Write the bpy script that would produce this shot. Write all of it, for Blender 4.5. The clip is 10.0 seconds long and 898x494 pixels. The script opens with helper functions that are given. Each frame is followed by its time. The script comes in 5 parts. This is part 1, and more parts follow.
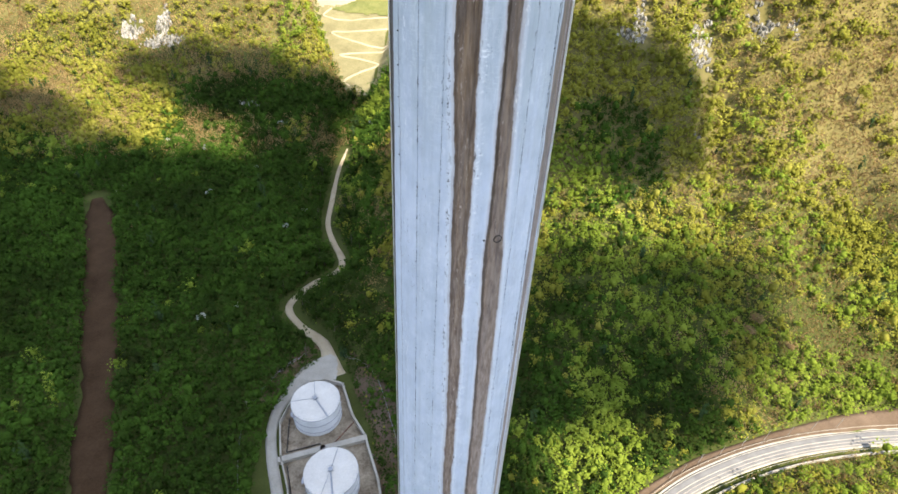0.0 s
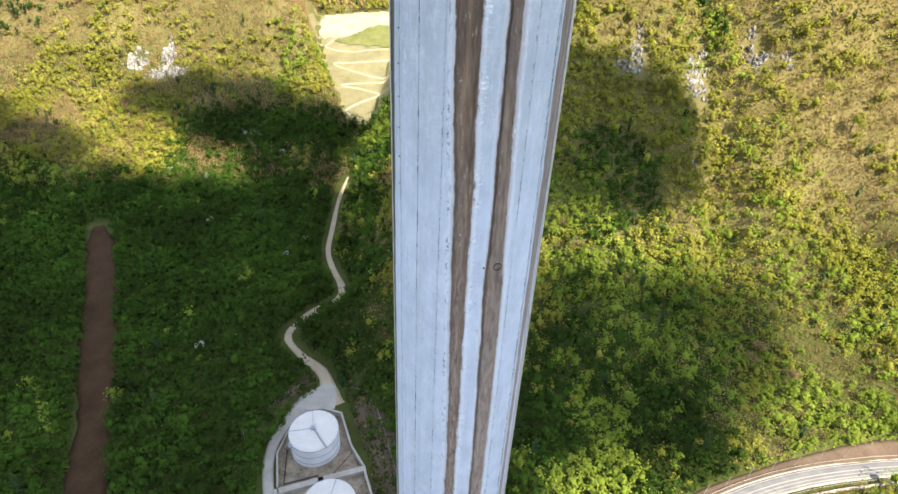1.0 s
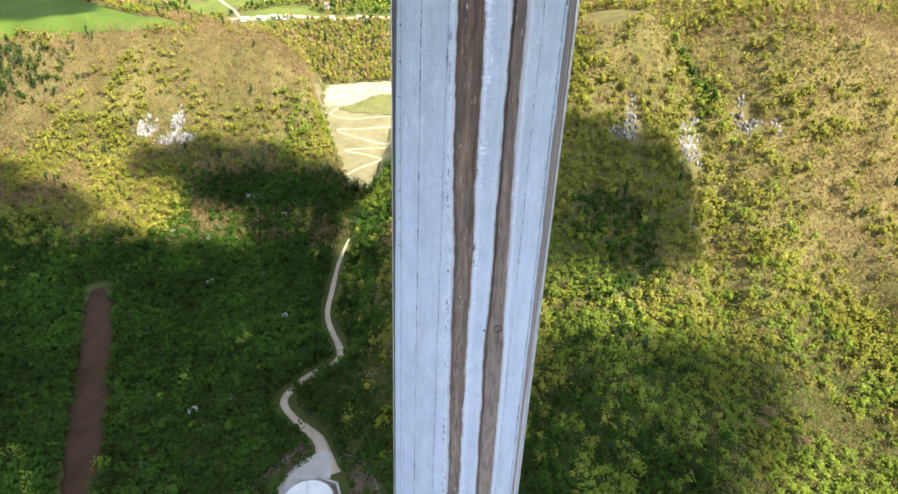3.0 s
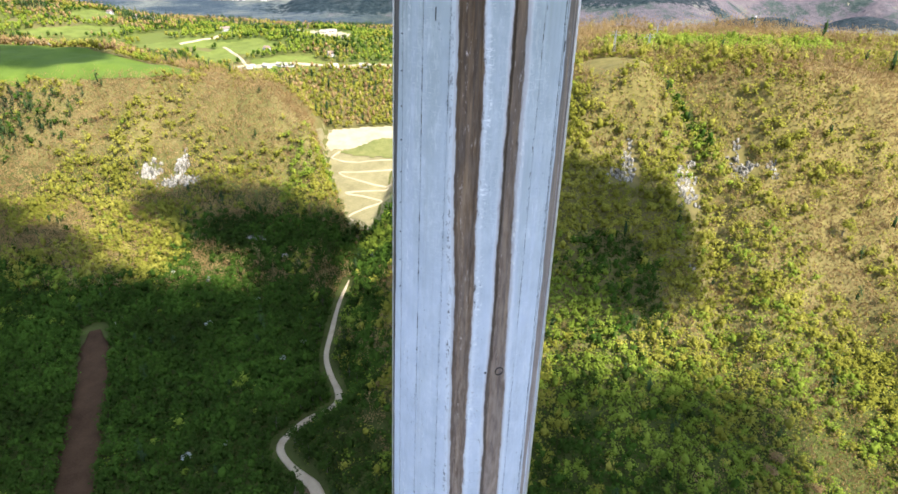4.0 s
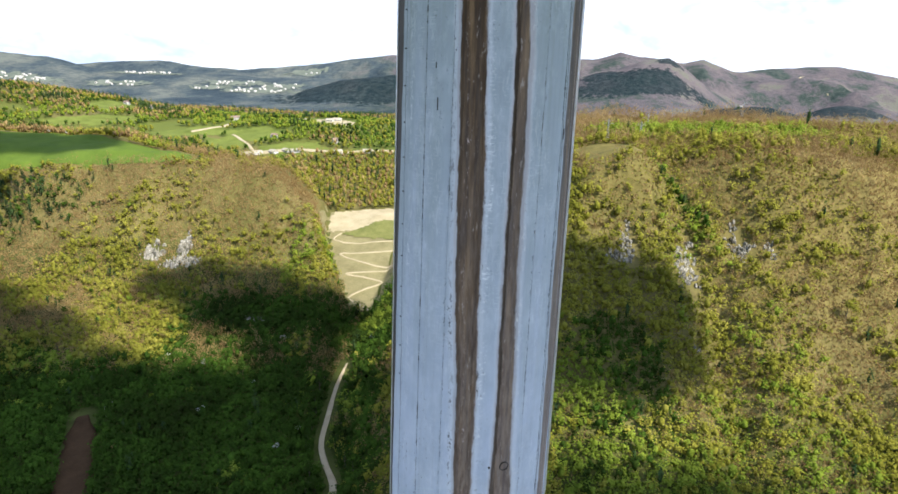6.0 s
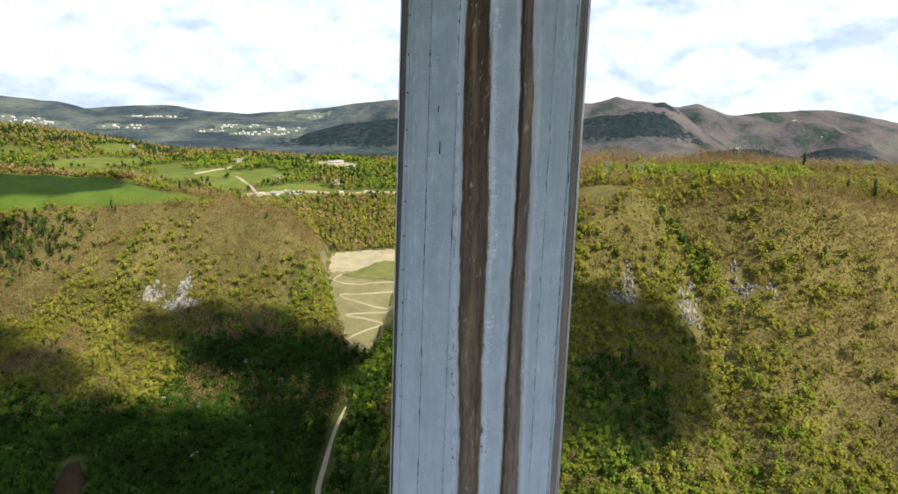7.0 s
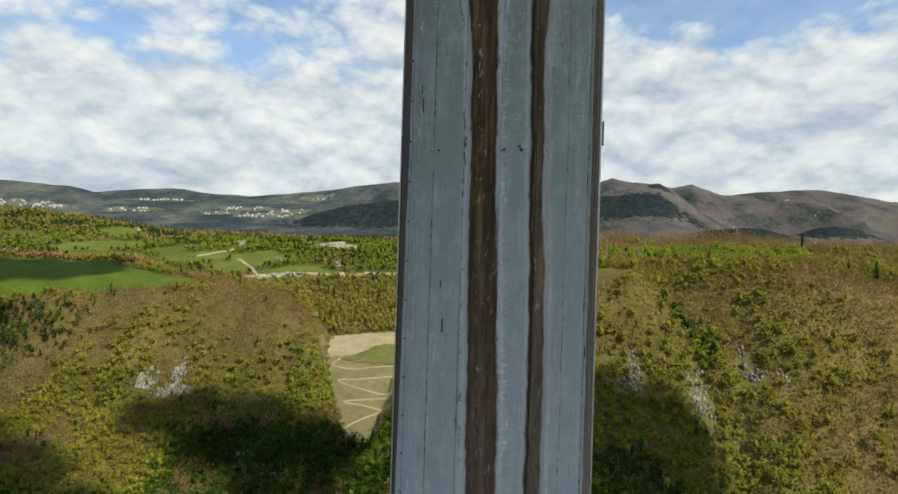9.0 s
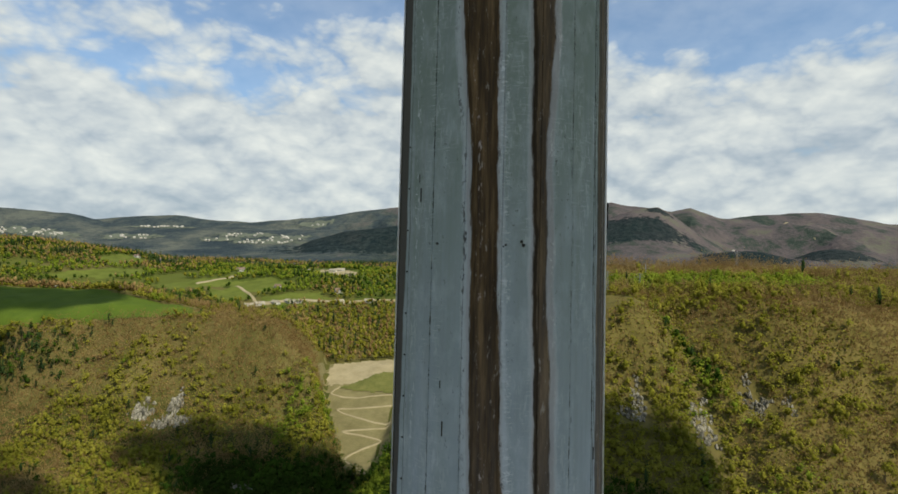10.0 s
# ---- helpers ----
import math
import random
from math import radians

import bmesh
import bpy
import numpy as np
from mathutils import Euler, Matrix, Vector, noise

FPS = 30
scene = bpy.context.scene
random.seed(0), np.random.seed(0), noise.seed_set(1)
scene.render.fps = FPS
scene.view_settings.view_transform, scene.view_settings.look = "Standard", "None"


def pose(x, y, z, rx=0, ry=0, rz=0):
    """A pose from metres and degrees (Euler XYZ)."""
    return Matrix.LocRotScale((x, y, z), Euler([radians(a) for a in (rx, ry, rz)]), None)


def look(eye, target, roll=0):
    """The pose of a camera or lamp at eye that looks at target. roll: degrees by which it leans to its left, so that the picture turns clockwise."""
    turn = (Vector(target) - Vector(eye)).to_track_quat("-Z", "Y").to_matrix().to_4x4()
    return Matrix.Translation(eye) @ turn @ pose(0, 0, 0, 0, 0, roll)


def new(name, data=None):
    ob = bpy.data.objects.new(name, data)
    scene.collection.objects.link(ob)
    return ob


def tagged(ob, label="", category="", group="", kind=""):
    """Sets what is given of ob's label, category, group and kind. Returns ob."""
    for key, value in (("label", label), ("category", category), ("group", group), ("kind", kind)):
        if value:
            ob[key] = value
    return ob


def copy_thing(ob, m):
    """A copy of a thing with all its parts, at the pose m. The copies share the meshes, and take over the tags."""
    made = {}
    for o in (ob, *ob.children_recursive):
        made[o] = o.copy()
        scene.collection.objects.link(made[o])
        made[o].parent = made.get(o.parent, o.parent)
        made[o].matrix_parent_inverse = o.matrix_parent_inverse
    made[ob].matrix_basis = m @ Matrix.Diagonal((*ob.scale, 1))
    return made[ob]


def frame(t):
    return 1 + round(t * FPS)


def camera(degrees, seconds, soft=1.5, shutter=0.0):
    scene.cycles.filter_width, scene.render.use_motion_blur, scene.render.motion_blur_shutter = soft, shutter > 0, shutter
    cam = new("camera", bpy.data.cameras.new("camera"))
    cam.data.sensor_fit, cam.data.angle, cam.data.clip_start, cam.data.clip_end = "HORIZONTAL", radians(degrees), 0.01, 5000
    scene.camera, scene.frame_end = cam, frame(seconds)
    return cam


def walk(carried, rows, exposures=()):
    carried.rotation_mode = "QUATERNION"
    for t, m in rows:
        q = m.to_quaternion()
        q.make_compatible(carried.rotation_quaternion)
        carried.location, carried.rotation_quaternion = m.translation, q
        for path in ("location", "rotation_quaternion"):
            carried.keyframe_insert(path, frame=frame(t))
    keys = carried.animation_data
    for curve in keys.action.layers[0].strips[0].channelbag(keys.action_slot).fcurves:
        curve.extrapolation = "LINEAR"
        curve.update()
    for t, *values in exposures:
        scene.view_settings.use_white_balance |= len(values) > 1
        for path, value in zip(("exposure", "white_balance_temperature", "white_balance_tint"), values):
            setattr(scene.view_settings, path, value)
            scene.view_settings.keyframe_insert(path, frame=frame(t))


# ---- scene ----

cam = camera(79.03, 10.0, soft=1.6)
PATH = [
    (0, pose(0.007, 0.061, 204.917, 52.171, -2.014, 0.308)),
    (0.5, pose(0.005, -0.040, 205.055, 53.505, -2.000, 0.281)),
    (1, pose(0.005, -0.018, 205.018, 55.036, -1.968, 0.275)),
    (1.5, pose(0.009, -0.026, 205.038, 56.554, -1.927, 0.242)),
    (2, pose(0.025, -0.041, 205.059, 57.919, -1.920, 0.248)),
    (3.5, pose(0.008, -0.042, 205.011, 63.682, -1.910, 0.260)),
    (4, pose(0.004, -0.050, 204.988, 65.899, -1.893, 0.269)),
    (4.5, pose(-0.004, 0.012, 204.995, 67.941, -1.861, 0.258)),
    (5, pose(0.001, -0.002, 204.983, 70.162, -1.839, 0.277)),
    (5.5, pose(-0.020, 0.149, 204.974, 72.232, -1.847, 0.271)),
    (7, pose(-0.148, 1.295, 205.019, 78.620, -1.771, 0.298)),
    (7.5, pose(-0.208, 1.803, 205.542, 80.605, -1.696, 0.282)),
    (8, pose(-0.250, 2.458, 206.344, 82.763, -1.663, 0.323)),
    (8.5, pose(-0.300, 3.187, 207.363, 84.753, -1.565, 0.319)),
    (9, pose(-0.356, 3.885, 208.499, 86.908, -1.477, 0.322)),
    (9.5, pose(-0.401, 4.448, 209.577, 89.053, -1.340, 0.332)),
    (10, pose(-0.395, 4.900, 210.955, 89.491, -1.128, 0.297)),
]
EXPOSURE = [(0, 1.68, 6950, 12), (2.0, 1.68, 6800, 12), (4.5, 1.56, 6450, 13), (5.5, 1.25, 6400, 11), (7.0, 0.66, 7050, 6), (8.5, 0.19, 7350, 3), (10, -0.12, 7500, 1)]
walk(cam, PATH, EXPOSURE)

# ---- world and sun ----
SUN_AZ, SUN_EL = radians(128), radians(46)   # clockwise from +y, above the horizon
SUN_WAY = Vector((math.sin(SUN_AZ) * math.cos(SUN_EL), math.cos(SUN_AZ) * math.cos(SUN_EL), math.sin(SUN_EL)))


class Nodes:
    """A small writer of node trees."""

    def __init__(self, tree):
        self.tree = tree
        tree.nodes.clear()

    def add(self, kind, op="", data="", blend="", easing="", **values):
        node = self.tree.nodes.new(kind)
        if op:
            node.operation = op
        if data:
            node.data_type = data
        if blend:
            node.blend_type = blend
        if easing:
            node.interpolation_type = easing
        for key, value in values.items():
            key = key[3:]
            key = int(key) if key.isdigit() else key.replace("_", " ")
            if isinstance(value, bpy.types.NodeSocket):
                self.tree.links.new(value, node.inputs[key])
            else:
                node.inputs[key].default_value = value
        return node

    def math(self, op, a, b=0.0, c=0.0):
        return self.add("ShaderNodeMath", op=op, in_0=a, in_1=b, in_2=c).outputs[0]

    def vec(self, op, a, b=(0, 0, 0)):
        node = self.add("ShaderNodeVectorMath", op=op, in_0=a)
        if op == "SCALE":
            if isinstance(b, bpy.types.NodeSocket):
                self.tree.links.new(b, node.inputs["Scale"])
            else:
                node.inputs["Scale"].default_value = b
        elif isinstance(b, bpy.types.NodeSocket):
            self.tree.links.new(b, node.inputs[1])
        else:
            node.inputs[1].default_value = b
        return node.outputs[0]

    def noise(self, vector, scale, detail=4.0, rough=0.55, distort=0.0):
        return self.add("ShaderNodeTexNoise", in_Vector=vector, in_Scale=scale, in_Detail=detail, in_Roughness=rough, in_Distortion=distort).outputs[0]

    def ramp(self, fac, *stops):
        node = self.add("ShaderNodeValToRGB", in_0=fac)
        while len(node.color_ramp.elements) < len(stops):
            node.color_ramp.elements.new(0.5)
        for e, (p, c) in zip(node.color_ramp.elements, stops):
            e.position = p
            e.color = (*c, 1) if isinstance(c, tuple) else (c, c, c, 1)
        return node.outputs[0]

    def mix(self, fac, a, b, blend="MIX"):
        node = self.add("ShaderNodeMix", data="RGBA", blend=blend)
        for i, value in ((0, fac), (6, a), (7, b)):
            if isinstance(value, bpy.types.NodeSocket):
                self.tree.links.new(value, node.inputs[i])
            elif i == 0:
                node.inputs[i].default_value = value
            else:
                node.inputs[i].default_value = (*value, 1)
        return node.outputs[2]


def build_world():
    world = bpy.data.worlds.new("sky")
    world.use_nodes = True
    scene.world = world
    n = Nodes(world.node_tree)
    way = n.add("ShaderNodeTexCoord").outputs["Generated"]
    air = n.add("ShaderNodeTexSky")
    air.sky_type, air.sun_disc, air.sun_elevation, air.sun_rotation = "NISHITA", False, SUN_EL, SUN_AZ
    air.altitude, air.air_density, air.dust_density, air.ozone_density = 500.0, 1.0, 1.2, 1.2
    sky = air.outputs[0]
    split = n.add("ShaderNodeSeparateXYZ", in_0=way)
    up = n.math("MAXIMUM", split.outputs[2], 0.0)
    # a level sheet of broken cloud: the way is spread over it, so that its heaps close up towards the horizon
    def sheet(lift, lean):
        down = n.math("DIVIDE", 1.0, n.math("ADD", up, lift))
        flat = n.vec("MULTIPLY", n.vec("SCALE", way, down), (1.0, 1.0, 0.0))
        return n.vec("ADD", flat, (5.3, 2.6 + lean, 0.0))
    here = sheet(0.24, 0.0)

    def heaps(up_by):
        q = n.vec("MULTIPLY", n.vec("ADD", way, (0.0, 0.0, up_by)), (1.0, 1.0, 1.75))
        soft = n.noise(n.vec("ADD", q, (1.0, 9.0, 2.0)), 5.2, 8.0, 0.55, 0.0)
        bent = n.vec("ADD", q, n.vec("SCALE", n.add("ShaderNodeTexNoise", in_Vector=q, in_Scale=9.0, in_Detail=3.0).outputs["Color"], 0.07))
        round_heads = n.add("ShaderNodeTexVoronoi", in_Vector=bent, in_Scale=9.5, in_Detail=3.0, in_Roughness=0.55).outputs["Distance"]
        return n.math("ADD", n.math("MULTIPLY", soft, 0.62), n.math("MULTIPLY", n.math("SUBTRACT", 0.95, round_heads), 0.36))
    big = n.noise(here, 0.62, 3.0, 0.5, 0.2)
    heap, heap_over = heaps(0.0), heaps(0.022)
    fine = n.noise(n.vec("MULTIPLY", way, (1.0, 1.0, 1.9)), 22.0, 6.0, 0.6, 0.3)
    # open blue between the heaps
    gaps = None
    for x, z, wide, tall in ((-0.40, 0.265, 0.20, 0.040), (-0.20, 0.40, 0.08, 0.05), (0.48, 0.345, 0.30, 0.045), (0.40, 0.43, 0.3, 0.05), (-0.75, 0.42, 0.3, 0.05)):
        dx = n.math("POWER", n.math("DIVIDE", n.math("SUBTRACT", split.outputs[0], x), wide), 2.0)
        dz = n.math("POWER", n.math("DIVIDE", n.math("SUBTRACT", split.outputs[2], z), tall), 2.0)
        g = n.math("POWER", 2.718, n.math("MULTIPLY", n.math("ADD", dx, dz), -1.0))
        gaps = g if gaps is None else n.math("ADD", gaps, g)
    low = n.math("MAXIMUM", n.math("MULTIPLY", n.math("SUBTRACT", 0.36, up), 1.25), -0.03)
    body = n.math("ADD", n.math("ADD", n.math("MULTIPLY", big, 0.35), n.math("MULTIPLY", heap, 0.65)), low)
    body = n.math("ADD", n.math("SUBTRACT", body, n.math("MULTIPLY", gaps, 0.15)), n.math("MULTIPLY", n.math("SUBTRACT", fine, 0.5), 0.10))
    cover = n.ramp(body, (0.30, 0.25), (0.37, 0.68), (0.45, 1.0))
    # what lies above a spot shades it: tops are bright and bases grey
    relief = n.math("ADD", n.math("MULTIPLY", n.math("SUBTRACT", heap, heap_over), 0.9), n.math("MULTIPLY", n.math("SUBTRACT", fine, 0.5), 0.30))
    light = n.math("ADD", n.math("ADD", 0.27, n.math("MULTIPLY", heap, 0.56)), relief)
    thick = n.ramp(light, (0.08, (8.6, 10.7, 14.4)), (0.28, (11.4, 13.2, 16.7)), (0.43, (13.9, 15.5, 18.5)), (0.58, (16.0, 17.4, 20.0)), (0.74, (18.2, 19.4, 21.6)))
    colour = n.mix(n.math("MULTIPLY", cover, 0.96), n.vec("MULTIPLY", sky, (2.6, 3.3, 4.2)), thick)
    back = n.add("ShaderNodeBackground", in_Color=colour, in_Strength=0.046)
    n.add("ShaderNodeOutputWorld", in_Surface=back.outputs[0])


build_world()
sun = new("sun", bpy.data.lights.new("sun", "SUN"))
sun.data.energy, sun.data.angle, sun.data.color = 5.0, radians(1.0), (1.0, 0.94, 0.84)
sun.matrix_world = look(SUN_WAY * 100, (0, 0, 0))
# ---- materials ----
def material(name, shade):
    mat = bpy.data.materials.new(name)
    mat.use_nodes = True
    n = Nodes(mat.node_tree)
    out = n.add("ShaderNodeOutputMaterial")
    bsdf = n.add("ShaderNodeBsdfPrincipled")
    mat.node_tree.links.new(bsdf.outputs[0], out.inputs[0])
    place = n.add("ShaderNodeTexCoord").outputs["Object"]

    def put(key, value):
        if isinstance(value, bpy.types.NodeSocket):
            mat.node_tree.links.new(value, bsdf.inputs[key])
        else:
            bsdf.inputs[key].default_value = value

    def bump(height, strength, distance):
        put("Normal", n.add("ShaderNodeBump", in_Strength=strength, in_Distance=distance, in_Height=height).outputs[0])

    bsdf.inputs["Specular IOR Level"].default_value = 0.3
    shade(n, place, put, bump)
    return mat


def two_scale(name, dark, light, big, fine, rough=0.9, bumps=0.3, reach=0.05, metal=0.0):
    """A surface that varies softly over big metres and finely over fine metres."""
    def shade(n, p, put, bump):
        a, b = n.noise(p, 1.0 / big, 5.0), n.noise(p, 1.0 / fine, 5.0)
        f = n.math("ADD", n.math("MULTIPLY", a, 0.6), n.math("MULTIPLY", b, 0.4))
        put("Base Color", n.ramp(f, (0.34, (*dark,)), (0.66, (*light,))))
        put("Roughness", rough)
        put("Metallic", metal)
        put("Specular IOR Level", 0.05 if rough > 0.85 else 0.3)
        bump(b, bumps, reach)
    return material(name, shade)


def leaf_material(name, shades, cell=6.0):
    """Foliage: three shades by crown, with each leaf a little its own; some light passes through it."""
    mat = bpy.data.materials.new(name)
    mat.use_nodes = True
    n = Nodes(mat.node_tree)
    p = n.add("ShaderNodeTexCoord").outputs["Object"]
    crown = n.add("ShaderNodeTexVoronoi", in_Vector=n.vec("MULTIPLY", p, (1.0, 1.0, 0.4)), in_Scale=1.0 / cell).outputs["Color"]
    wide = n.noise(p, 1.0 / 40.0, 5.0)
    one = n.add("ShaderNodeNewGeometry").outputs["Random Per Island"]
    f = n.math("ADD", n.math("MULTIPLY", n.add("ShaderNodeSeparateColor", in_0=crown).outputs[0], 0.26), n.math("MULTIPLY", one, 0.18))
    f = n.math("ADD", f, n.math("MULTIPLY", n.math("SUBTRACT", wide, 0.27), 1.25))
    colour = n.ramp(f, (0.1, shades[0]), (0.5, shades[1]), (0.9, shades[2]))
    top = n.add("ShaderNodeBsdfDiffuse", in_Color=colour)
    under = n.add("ShaderNodeBsdfTranslucent", in_Color=colour)
    both = n.add("ShaderNodeMixShader", in_0=0.3, in_1=top.outputs[0], in_2=under.outputs[0])
    n.add("ShaderNodeOutputMaterial", in_Surface=both.outputs[0])
    return mat


def ground_shade(n, p, put, bump):
    a, b, c = n.noise(p, 1 / 90.0, 4.0), n.noise(p, 1 / 9.0, 6.0), n.noise(p, 1 / 0.9, 4.0)
    f = n.math("ADD", n.math("MULTIPLY", a, 0.5), n.math("ADD", n.math("MULTIPLY", b, 0.35), n.math("MULTIPLY", c, 0.15)))
    col = n.ramp(f, (0.32, (0.070, 0.067, 0.020)), (0.46, (0.106, 0.096, 0.031)), (0.56, (0.142, 0.118, 0.046)), (0.68, (0.125, 0.120, 0.035)))
    # dry grass on the open upper slope
    east = n.math("ADD", n.add("ShaderNodeSeparateXYZ", in_0=p).outputs[0], n.math("MULTIPLY", n.math("SUBTRACT", n.noise(p, 1 / 40.0, 4.0), 0.5), 160.0))
    dry = n.add("ShaderNodeMapRange", easing="SMOOTHSTEP", in_0=east, in_1=120.0, in_2=230.0).outputs[0]
    up_slope = n.add("ShaderNodeMapRange", easing="SMOOTHSTEP", in_0=n.add("ShaderNodeSeparateXYZ", in_0=p).outputs[2], in_1=50.0, in_2=110.0).outputs[0]
    col = n.mix(n.math("MULTIPLY", n.math("MULTIPLY", dry, up_slope), 0.6), col, n.ramp(b, (0.35, (0.115, 0.092, 0.028)), (0.65, (0.19, 0.150, 0.052))))
    # fresh grass and herbs on the valley floor
    lush = n.add("ShaderNodeMapRange", easing="SMOOTHSTEP", in_0=n.math("ADD", n.add("ShaderNodeSeparateXYZ", in_0=p).outputs[2], n.math("MULTIPLY", n.math("SUBTRACT", a, 0.5), 60.0)), in_1=28.0, in_2=75.0, in_3=0.85, in_4=0.0).outputs[0]
    col = n.mix(lush, col, n.ramp(f, (0.36, (0.028, 0.036, 0.010)), (0.5, (0.045, 0.058, 0.014)), (0.64, (0.075, 0.088, 0.022))))
    # open country far off, in pastures and ploughland
    cells = n.add("ShaderNodeTexVoronoi", in_Vector=n.vec("ADD", p, n.vec("SCALE", n.add("ShaderNodeTexNoise", in_Vector=p, in_Scale=0.01).outputs["Color"], 60.0)), in_Scale=1 / 120.0).outputs["Color"]
    plot = n.add("ShaderNodeSeparateColor", in_0=cells).outputs[0]
    field = n.ramp(plot, (0.0, (0.065, 0.086, 0.020)), (0.45, (0.092, 0.114, 0.026)), (0.7, (0.085, 0.095, 0.024)), (1.0, (0.12, 0.105, 0.042)))
    y = n.add("ShaderNodeSeparateXYZ", in_0=p).outputs[1]
    z = n.add("ShaderNodeSeparateXYZ", in_0=p).outputs[2]
    far = n.add("ShaderNodeMapRange", easing="SMOOTHSTEP", in_0=y, in_1=780.0, in_2=960.0).outputs[0]
    col = n.mix(far, col, field)
    # mountain woods: brown beech, dark spruce, pale clearings; distance haze painted in as blue
    wood = n.noise(p, 1 / 260.0, 7.0, 0.6)
    grain = n.noise(p, 1 / 28.0, 5.0, 0.7)
    x = n.add("ShaderNodeSeparateXYZ", in_0=p).outputs[0]
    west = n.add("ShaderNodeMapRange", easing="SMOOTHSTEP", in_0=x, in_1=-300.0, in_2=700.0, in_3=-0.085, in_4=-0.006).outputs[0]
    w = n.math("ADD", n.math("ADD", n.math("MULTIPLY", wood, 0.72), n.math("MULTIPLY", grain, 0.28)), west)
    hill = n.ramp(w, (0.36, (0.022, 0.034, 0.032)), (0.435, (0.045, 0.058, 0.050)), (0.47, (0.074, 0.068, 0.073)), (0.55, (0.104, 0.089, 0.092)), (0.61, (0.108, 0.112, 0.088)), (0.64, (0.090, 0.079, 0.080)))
    # blue-grey set for the west: haze and shade put into the colour
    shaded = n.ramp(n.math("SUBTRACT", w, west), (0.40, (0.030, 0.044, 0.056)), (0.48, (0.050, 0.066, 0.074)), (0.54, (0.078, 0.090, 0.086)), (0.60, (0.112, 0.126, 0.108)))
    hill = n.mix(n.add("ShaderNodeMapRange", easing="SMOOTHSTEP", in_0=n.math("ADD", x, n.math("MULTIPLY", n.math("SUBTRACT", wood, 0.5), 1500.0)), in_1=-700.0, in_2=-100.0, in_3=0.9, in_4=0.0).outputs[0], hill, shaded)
    # spruce patches, darkened further to paint in cloud shade on the hillsides
    spruce_shade = None
    for cx, cy, rx, ry in ((1330.0, 2420.0, 250.0, 150.0), (1800.0, 2560.0, 190.0, 170.0), (-330.0, 2680.0, 480.0, 230.0), (960.0, 2900.0, 330.0, 150.0), (1180.0, 3130.0, 85.0, 60.0), (800.0, 3080.0, 120.0, 90.0)):
        dx = n.math("POWER", n.math("DIVIDE", n.math("SUBTRACT", x, cx), rx), 2.0)
        dy = n.math("POWER", n.math("DIVIDE", n.math("SUBTRACT", y, cy), ry), 2.0)
        d = n.math("ADD", n.math("ADD", dx, dy), n.math("ADD", n.math("MULTIPLY", n.math("SUBTRACT", grain, 0.5), 2.6), n.math("MULTIPLY", n.math("SUBTRACT", wood, 0.5), 2.4)))
        m = n.add("ShaderNodeMapRange", easing="SMOOTHSTEP", in_0=d, in_1=0.8, in_2=1.15, in_3=0.9, in_4=0.0).outputs[0]
        spruce_shade = m if spruce_shade is None else n.math("MAXIMUM", spruce_shade, m)
    hill = n.mix(spruce_shade, hill, n.ramp(grain, (0.4, (0.008, 0.016, 0.019)), (0.65, (0.024, 0.035, 0.037))))
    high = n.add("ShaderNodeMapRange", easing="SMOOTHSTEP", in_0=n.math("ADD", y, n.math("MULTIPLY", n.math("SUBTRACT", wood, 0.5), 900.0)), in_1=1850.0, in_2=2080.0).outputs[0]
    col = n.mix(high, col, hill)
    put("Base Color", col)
    put("Specular IOR Level", 0.03)
    put("Roughness", 0.95)
    bump(n.math("ADD", b, n.math("MULTIPLY", n.math("MULTIPLY", grain, high), 30.0)), 0.6, 0.9)


GROUND = material("forest_ground", ground_shade)
# fresh green made very dark, with the valley's cloud shade in the colour
LEAF_LOW = leaf_material("valley_shade_leaves", ((0.022, 0.027, 0.008), (0.034, 0.064, 0.010), (0.072, 0.138, 0.018)))
LEAF_OLIVE = leaf_material("slope_leaves", ((0.115, 0.120, 0.017), (0.195, 0.192, 0.028), (0.300, 0.276, 0.053)))
LEAF_BRIGHT = leaf_material("young_leaves", ((0.090, 0.132, 0.016), (0.150, 0.198, 0.025), (0.235, 0.285, 0.040)))
TWIG = leaf_material("bare_twigs", ((0.150, 0.096, 0.042), (0.248, 0.166, 0.072), (0.37, 0.276, 0.124)))
CONIFER = leaf_material("conifer_needles", ((0.018, 0.034, 0.014), (0.036, 0.062, 0.022), (0.06, 0.095, 0.03)))
BLOSSOM = leaf_material("blossom", ((0.35, 0.35, 0.28), (0.5, 0.5, 0.43), (0.65, 0.65, 0.58)))
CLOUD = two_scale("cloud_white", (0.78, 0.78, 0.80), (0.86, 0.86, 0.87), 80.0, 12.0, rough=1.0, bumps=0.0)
BARK = two_scale("bark", (0.05, 0.04, 0.03), (0.16, 0.13, 0.10), 2.0, 0.2)
MEADOW = two_scale("meadow_grass", (0.052, 0.086, 0.012), (0.088, 0.130, 0.019), 24.0, 2.0, bumps=0.4, reach=0.2)
PASTURE = two_scale("pasture_grass", (0.075, 0.095, 0.02), (0.13, 0.155, 0.034), 22.0, 2.0, bumps=0.4, reach=0.2)
QUARRY_GRASS = two_scale("quarry_grass", (0.085, 0.10, 0.028), (0.17, 0.165, 0.06), 14.0, 1.5, bumps=0.5, reach=0.2)
